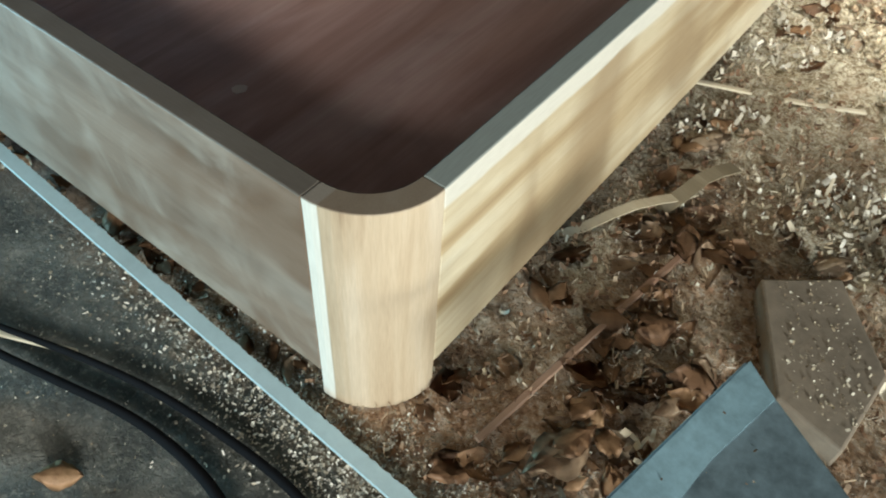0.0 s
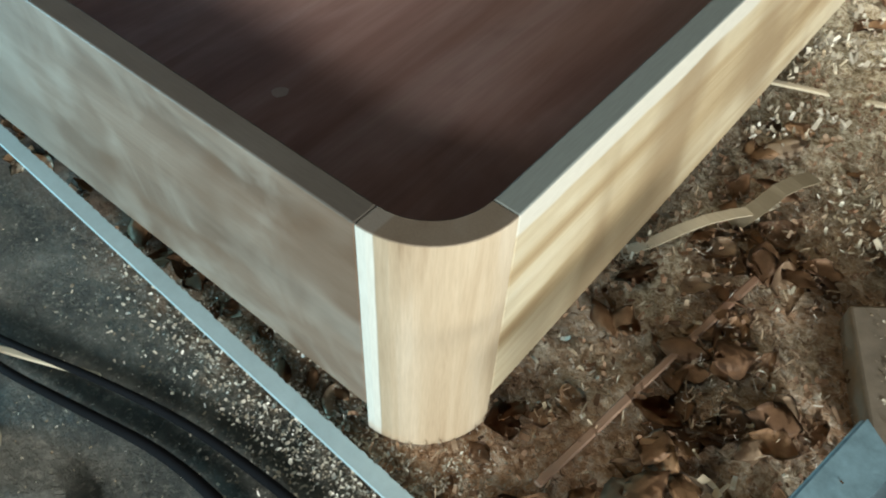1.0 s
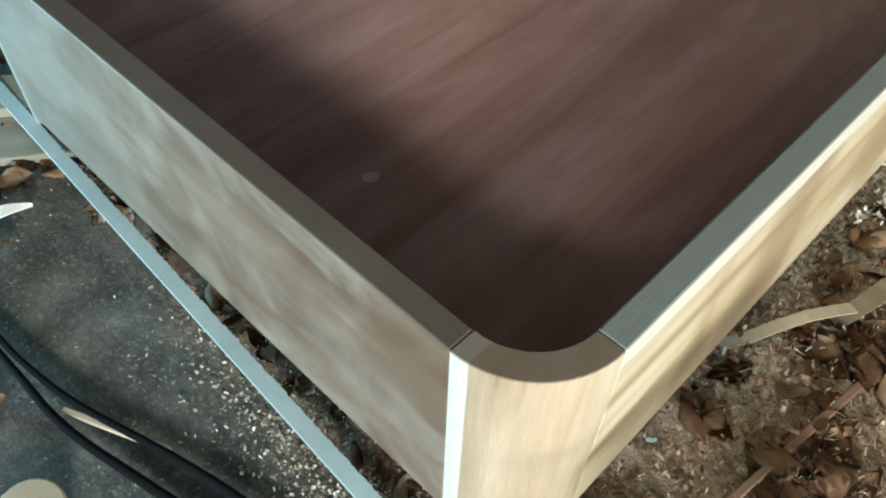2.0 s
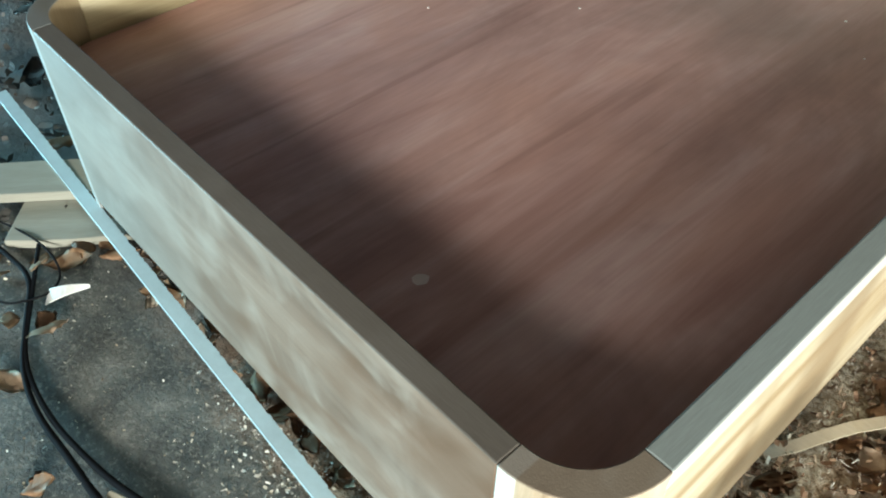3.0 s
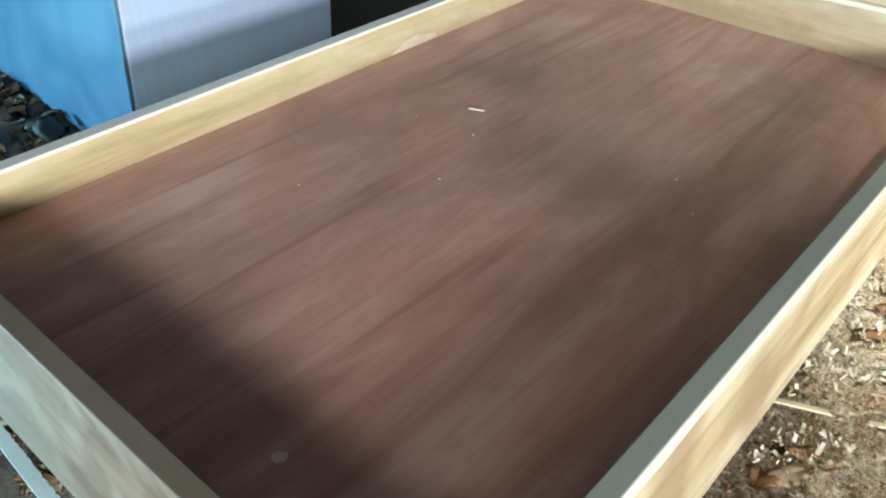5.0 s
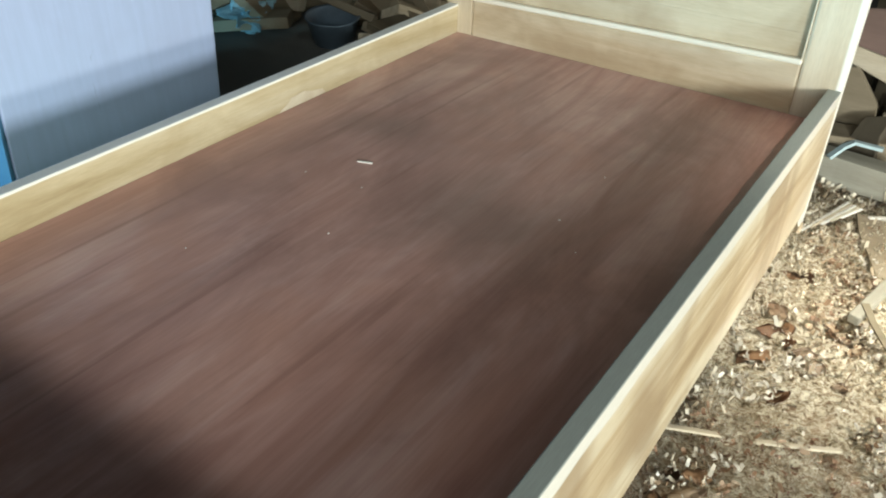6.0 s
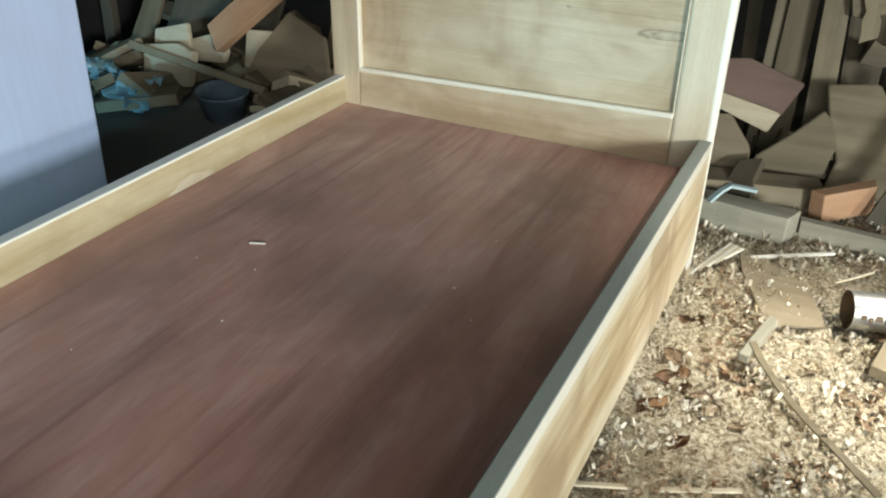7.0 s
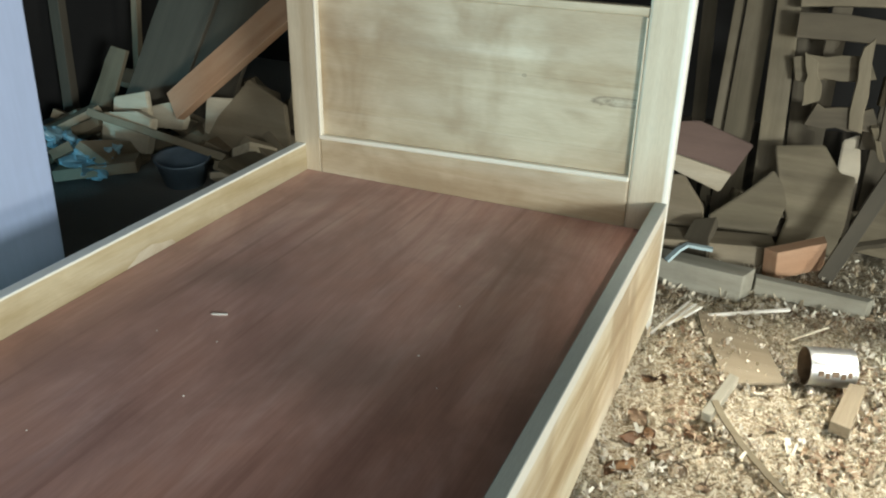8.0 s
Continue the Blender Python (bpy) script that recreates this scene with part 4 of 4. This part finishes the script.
for i in range(125):
    x, y = rp.uniform(-3.15, -1.35), rp.uniform(2.12, 3.5)
    if math.hypot(x + 2.1, y - 2.43) < 0.24 or (x > -2.25 and y < 2.36):
        continue
    z = max(0.0, (y - 2.25) * 0.15) * rp.uniform(0.1, 0.6)
    l, w, t = rp.uniform(0.12, 0.36), rp.uniform(0.06, 0.17), rp.uniform(0.02, 0.05)
    rz, ry, rx = rp.uniform(0, 360), rp.uniform(-28, 28), rp.uniform(-30, 45)
    z += 0.36 * l * abs(math.sin(radians(ry))) + 0.18 * w * abs(math.sin(radians(rx)))
    m = pose(x, y, z, rx, ry, rz) @ pose(-l / 2, 0, 0)
    thing("wood_offcut", offcut_bm(l, w, t, rp, 0.04, rp.uniform(0, 0.3)), rp.choice((M_SCRAP, M_SCRAP_PALE, M_SCRAP_MID, M_SCRAP_MID, M_SCRAP)), "rough sawn wooden offcut lying in the pile", "offcut", m, "offcuts in the pile")
for i in range(30):
    x, y = rp.uniform(-0.1, 1.2), rp.uniform(2.60, 3.3)
    if x > 0.2 and y < 2.90:
        continue
    l, w, t = rp.uniform(0.08, 0.28), rp.uniform(0.04, 0.12), rp.uniform(0.02, 0.05)
    ry, rx = rp.uniform(-25, 25), rp.uniform(-25, 35)
    z = 0.5 * l * abs(math.sin(radians(ry))) + 0.3 * w * abs(math.sin(radians(rx)))
    thing("wood_offcut", offcut_bm(l, w, t, rp, 0.05, rp.uniform(0, 0.3)), rp.choice((M_SCRAP, M_RACK, M_RACK)), "rough sawn wooden offcut lying behind the headboard", "offcut", pose(x, y, z, rx, ry, rp.uniform(0, 360)) @ pose(-l / 2, 0, 0), "offcuts behind the headboard")


def bag_bm():
    bm = bmesh.new()
    bmesh.ops.create_icosphere(bm, subdivisions=4, radius=0.11)
    for v in bm.verts:
        n = noise.noise(v.co * 11) + 0.8 * noise.noise(v.co * 24) + 0.5 * noise.noise(v.co * 52)
        v.co *= 1 + 0.6 * n
        v.co.z *= 0.5
    return bm


thing("plastic_bag", bag_bm(), M_BAG, "crumpled pale blue plastic bag lying on the offcuts", "bag", pose(-2.47, 2.30, 0.085, 10, 0, 30) @ Matrix.Diagonal((1.0, 0.9, 1.0, 1)))
thing("plastic_bag", bag_bm(), M_BAG, "crumpled pale blue plastic bag lying on the offcuts", "bag", pose(-2.70, 2.36, 0.115, 30, 0, 120) @ Matrix.Scale(0.75, 4))


def bucket_bm():
    bm = bmesh.new()
    n = 28
    prof = [(0.0, 0.0), (0.085, 0.0), (0.115, 0.11), (0.122, 0.115), (0.120, 0.122), (0.108, 0.115), (0.08, 0.012), (0.0, 0.012)]
    rings = []
    for r, z in prof:
        rings.append([bm.verts.new((max(r, 0.0005) * math.cos(2 * math.pi * i / n), max(r, 0.0005) * math.sin(2 * math.pi * i / n), z)) for i in range(n)])
    for a, b in zip(rings, rings[1:]):
        for i in range(n):
            bm.faces.new((a[i], a[(i + 1) % n], b[(i + 1) % n], b[i]))
    bmesh.ops.recalc_face_normals(bm, faces=bm.faces)
    return bm


thing("basin", bucket_bm(), M_BOWL, "dull dark blue plastic basin standing on the floor", "basin", pose(-2.10, 2.43, 0.0, 4, 3, 0), smooth=True)

# ---- leaves ----
def leaf_mesh(seed, mat):
    rl = random.Random(seed)
    bm = bmesh.new()
    n, l = 9, 0.075
    curl, fold, twist = rl.uniform(0.1, 0.8), rl.uniform(0.05, 0.4), rl.uniform(-0.5, 0.5)
    wide, skew = rl.uniform(0.017, 0.027), rl.uniform(0.75, 1.25)
    rows = []
    for i in range(n + 1):
        f = i / n
        w = wide * math.sin(math.pi * min(1, f * 0.97 + 0.015) ** skew) ** 1.15 * rl.uniform(0.88, 1.06) + 0.0005
        a = curl * (f - 0.5)
        cx, cz = l / max(curl, 0.2) * math.sin(a), l / max(curl, 0.2) * (1 - math.cos(a))
        row = []
        for s in (-1, -0.5, 0, 0.5, 1):
            tw = twist * (f - 0.5)
            y = w * s * math.cos(tw)
            z = cz + w * fold * abs(s) ** 1.5 + w * s * math.sin(tw) + 0.0045 * rl.uniform(-1, 1) * abs(s)
            row.append(bm.verts.new((cx, y, z)))
        rows.append(row)
    for a, b in zip(rows, rows[1:]):
        for k in range(4):
            bm.faces.new((a[k], b[k], b[k + 1], a[k + 1]))
    zmin = min(v.co.z for v in bm.verts)
    for v in bm.verts:
        v.co.z -= zmin
    bmesh.ops.solidify(bm, geom=bm.faces[:], thickness=0.0006)
    return mesh_of("leaf", bm, mat, True)


LEAVES = [leaf_mesh(200 + i, M_LEAF) for i in range(9)]
GREY_LEAVES = [leaf_mesh(230 + i, M_LEAF_GREY) for i in range(6)]
rl = random.Random(5)


def leaf(x, y, z, label, group, scale=None, yaw=None, meshes=LEAVES):
    ob = new("leaf", rl.choice(meshes))
    s = scale or rl.uniform(0.6, 1.25)
    up = 180 if rl.random() < 0.4 else 0
    ob.matrix_world = pose(x, y, z + (0.016 * s if up else 0.001), rl.uniform(-26, 26) + up, rl.uniform(-20, 20), rl.uniform(0, 360) if yaw is None else yaw) @ Matrix.Scale(s, 4)
    return tagged(ob, label, "leaf", group)


for i in range(110):
    x, y = rl.uniform(0.02, 0.62), rl.uniform(0.02, 1.0)
    if x > 0.28 and 0.36 < y < 0.72:
        continue
    leaf(x, y, gz(x, y), "dry brown curled leaf lying in the dirt", "leaves beside the bed", rl.uniform(0.65, 1.35))
for x, y, s, a in ((0.10, 0.60, 1.3, 30), (0.14, 0.625, 1.5, 100), (0.17, 0.595, 1.2, 160), (0.20, 0.645, 1.4, 75), (0.225, 0.60, 1.3, 120), (0.12, 0.675, 1.3, 45), (0.18, 0.70, 1.4, 10), (0.36, 0.395, 1.3, 140), (0.245, 0.284, 1.5, 35), (0.20, 0.22, 1.3, 95), (0.28, 0.20, 1.4, 150), (0.223, 0.414, 1.5, 60), (0.183, 0.615, 1.6, 120), (0.217, 0.129, 1.7, 70), (0.31, 0.36, 1.5, 20), (0.25, 0.66, 1.5, 10), (0.13, 0.66, 1.4, 150), (0.16, 0.52, 1.3, 170), (0.185, 0.36, 1.1, 40), (0.20, 0.47, 1.2, 120), (0.255, 0.43, 1.2, 80), (0.11, 0.02, 1.4, 60), (0.14, 0.05, 1.1, 20), (0.24, 0.30, 1.2, 10), (0.27, 0.33, 1.3, 150), (-0.06, -0.03, 0.9, 10), (0.02, 0.0, 0.8, 120), (0.12, 0.56, 1.1, 60), (0.16, 0.62, 1.2, 20)):
    leaf(x, y, gz(x, y), "dry brown curled leaf lying in the dirt", "leaves beside the bed", s, a)
for i in range(8):
    x, y = rl.uniform(0.04, 0.26), rl.uniform(1.25, 1.95)
    leaf(x, y, gz(x, y), "dry orange-brown leaf lying on the sawdust", "leaves beside the bed", rl.uniform(0.7, 1.0))
for x, y, s, a in ((0.068, 1.52, 1.1, 30), (0.10, 1.545, 1.0, 110), (0.075, 1.40, 1.2, 60), (0.197, 1.43, 1.1, 150), (0.12, 1.48, 0.9, 80), (0.16, 1.46, 1.2, 10), (0.06, 1.61, 1.0, 140)):
    leaf(x, y, gz(x, y) + 0.002, "dry orange-brown leaf lying on the sawdust", "leaves beside the bed", s, a)
for x, y, s, a in ((0.222, 0.417, 1.25, 65), (0.316, 0.395, 1.1, 170), (0.326, 0.33, 1.3, 15), (0.113, 0.601, 1.2, 80), (0.178, 0.602, 1.2, 120), (0.236, 0.599, 1.4, 95), (0.175, 0.267, 1.2, 0), (0.225, 0.161, 1.2, 75), (0.073, 0.587, 1.0, 60), (0.123, 0.775, 1.3, 20)):
    leaf(x, y, gz(x, y) + 0.014, "broad dry tan leaf lying on the dirt", "leaves beside the bed", s, a)
for i in range(46):
    x, y = rl.uniform(-1.2, -0.12), rl.uniform(-0.03, 0.06)
    leaf(x, y, gz(x, y), "dry brown leaf lying under the foot rail", "leaves under the foot rail", rl.uniform(0.5, 0.95))
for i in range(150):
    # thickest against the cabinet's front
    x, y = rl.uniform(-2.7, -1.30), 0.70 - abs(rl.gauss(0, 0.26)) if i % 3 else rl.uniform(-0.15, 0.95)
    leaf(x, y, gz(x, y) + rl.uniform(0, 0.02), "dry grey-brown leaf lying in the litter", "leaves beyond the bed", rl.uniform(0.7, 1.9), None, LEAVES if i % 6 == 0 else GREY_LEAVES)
for x, y, s, a in ((-1.088, -0.096, 1.25, 55), (-0.956, -0.194, 1.05, 100), (-0.902, -0.289, 1.1, 20), (-0.693, -0.331, 1.1, 70), (-1.418, 0.046, 1.3, 40), (-0.555, -0.001, 1.2, 160), (-0.62, 0.012, 1.1, 140), (-0.48, 0.004, 1.0, 170)):
    leaf(x, y, 0.002, "dry tan leaf lying on the concrete", "leaves on the concrete", s, a)
for x, y in ((-1.12, -0.14), (-1.10, -0.06), (-1.17, -0.10), (-0.98, -0.19), (-0.30, -0.33), (-1.02, -0.235), (-1.05, -0.30), (-0.98, -0.30), (-1.20, -0.20), (-1.14, -0.22)):
    leaf(x, y, 0, "dry tan leaf lying on the concrete", "leaves on the concrete", 0.9)


# ---- shavings, chips and crumbs, too many to count ----
def flakes(name, count, place, size, mat, label, seed, curl=1.6, lift=0.01, thin=0.35, width=0.35):
    r = np.random.default_rng(seed)
    verts, faces = [], []
    made = 0
    while made < count:
        x, y, *h = place(r)
        l = size[0] + (size[1] - size[0]) * r.random() ** 2
        w = l * max(0.05, thin + width * r.random())
        c = curl * (r.random() - 0.2)
        e = Euler((r.normal(0, 0.5), r.normal(0, 0.45), r.random() * 6.28)).to_matrix()
        z0 = (h[0] if h else gz(x, y)) + lift * r.random() + 0.002
        b = len(verts)
        for k in range(4):
            f = k / 3 - 0.5
            px, pz = l * f, l * c * f * f * 1.6
            for s in (-0.5, 0.5):
                v = e @ Vector((px, w * s * (1 - 0.5 * abs(f)), pz))
                verts.append((x + v.x, y + v.y, z0 + v.z))
        faces += [(b, b + 2, b + 3, b + 1), (b + 2, b + 4, b + 5, b + 3), (b + 4, b + 6, b + 7, b + 5)]
        made += 1
    me = bpy.data.meshes.new(name)
    me.from_pydata(verts, [], faces)
    me.materials.append(mat)
    return tagged(new(name, me), label, "litter", kind="stuff")


def right_side(r):
    while True:
        x, y = r.uniform(-0.25, 1.3), r.uniform(0.15, 2.85)
        if r.random() < min(1, max(0.03, (noise.noise((x * 3, y * 3, 2.0)) * 1.3 + 0.75 * (y - 0.92)))):
            return x, y


def near_right(r):
    return r.uniform(-0.15, 0.9), r.uniform(-0.04, 1.2)


def brown_patch(r):
    while True:
        x, y = r.uniform(-0.05, 0.9), r.uniform(0.9, 2.5)
        if noise.noise((x * 4, y * 4, 11.0)) > 0.15:
            return x, y


def clumps(r):
    while True:
        x, y = r.uniform(0.0, 1.1), r.uniform(0.75, 2.4)
        if noise.noise((x * 6, y * 6, 5.0)) > 0.12:
            return x, y


def concrete_band(r):
    # along the batten, thickest round the post
    while True:
        x = -0.75 + 1.12 * r.random() ** 0.45
        y = r.normal(-0.03 - 0.04 * (x + 0.4), 0.055)
        if not (-0.09 < x + 0.03 < 0.03 and 0.0 < y < 0.09):
            return x, y


def concrete_all(r):
    return r.uniform(-1.3, 0.4), r.uniform(-0.5, 0.0)


def left_litter(r):
    return r.uniform(-2.8, -1.2), r.uniform(-0.25, 1.0)


flakes("wood_shavings", 17000, right_side, (0.005, 0.016), M_SHAVING, "pale curled wood shavings covering the ground", 11, thin=0.25, curl=3.0, lift=0.012)
flakes("wood_shavings", 1300, right_side, (0.018, 0.036), M_SHAVING, "large curled wood shavings covering the ground", 18, thin=0.2, width=0.25, curl=3.6, lift=0.014)
flakes("wood_shavings", 14000, right_side, (0.008, 0.030), M_SHAVING, "fine curled wood fibres covering the ground", 17, thin=-0.02, width=0.14, curl=3.0)
flakes("wood_shavings", 2600, clumps, (0.008, 0.024), M_CHIP, "bright curled plane shavings lying in clumps", 22, thin=0.3, curl=3.4, lift=0.02)
flakes("wood_shavings", 2200, right_side, (0.010, 0.022), M_SHAVING, "bright curled plane shavings lying on the ground", 24, thin=0.25, width=0.25, curl=4.2, lift=0.02)
flakes("leaf_crumbs", 4800, near_right, (0.005, 0.020), M_LITTER, "brown crumbled leaves and bark in the dirt", 12, thin=0.25, curl=2.4)
flakes("leaf_crumbs", 1500, brown_patch, (0.008, 0.028), M_SHAVING_DULL, "brown bark and leaf pieces among the shavings", 19, thin=0.4)
flakes("wood_shavings", 10000, near_right, (0.004, 0.014), M_CHIP, "pale thin wood fibres scattered in the dirt", 23, thin=0.02, width=0.14, curl=3.0)
flakes("wood_shavings", 5200, near_right, (0.006, 0.026), M_SHAVING_DULL, "dull brown wood fibres scattered in the dirt", 13, thin=0.02, width=0.12, curl=2.5)
flakes("wood_shavings", 11000, concrete_band, (0.002, 0.008), M_CHIP, "pale wood chips scattered along the batten", 14, lift=0.004)
flakes("wood_shavings", 900, concrete_all, (0.002, 0.007), M_SHAVING, "sparse pale wood crumbs on the concrete", 15, lift=0.001)
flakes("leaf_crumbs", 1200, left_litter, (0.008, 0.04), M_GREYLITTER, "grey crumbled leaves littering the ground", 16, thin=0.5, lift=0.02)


def block_top(r):
    while True:
        x, y = r.uniform(0.34, 0.54), r.uniform(0.40, 0.67)
        # inside the block's outline, thinning out towards its far end
        if y > 0.41 + 0.0 * x and y < 0.66 - 1.16 * (x - 0.42) and y > 0.60 - 1.6 * (x - 0.322) and r.random() < 0.25 + 2.2 * (x - 0.36):
            return x, y, 0.044


def stool_crumbs(r):
    p = SC + SV * r.uniform(0.02, 0.3) + SU * r.uniform(0.02, 0.3)
    return p.x, p.y, ST


flakes("wood_shavings", 260, block_top, (0.002, 0.008), M_SHAVING, "pale sawdust flakes lying on the concrete block", 20, lift=0.002)
flakes("wood_shavings", 26, stool_crumbs, (0.003, 0.010), M_SHAVING_DULL, "few dull wood crumbs lying on the stool", 21, lift=0.0)
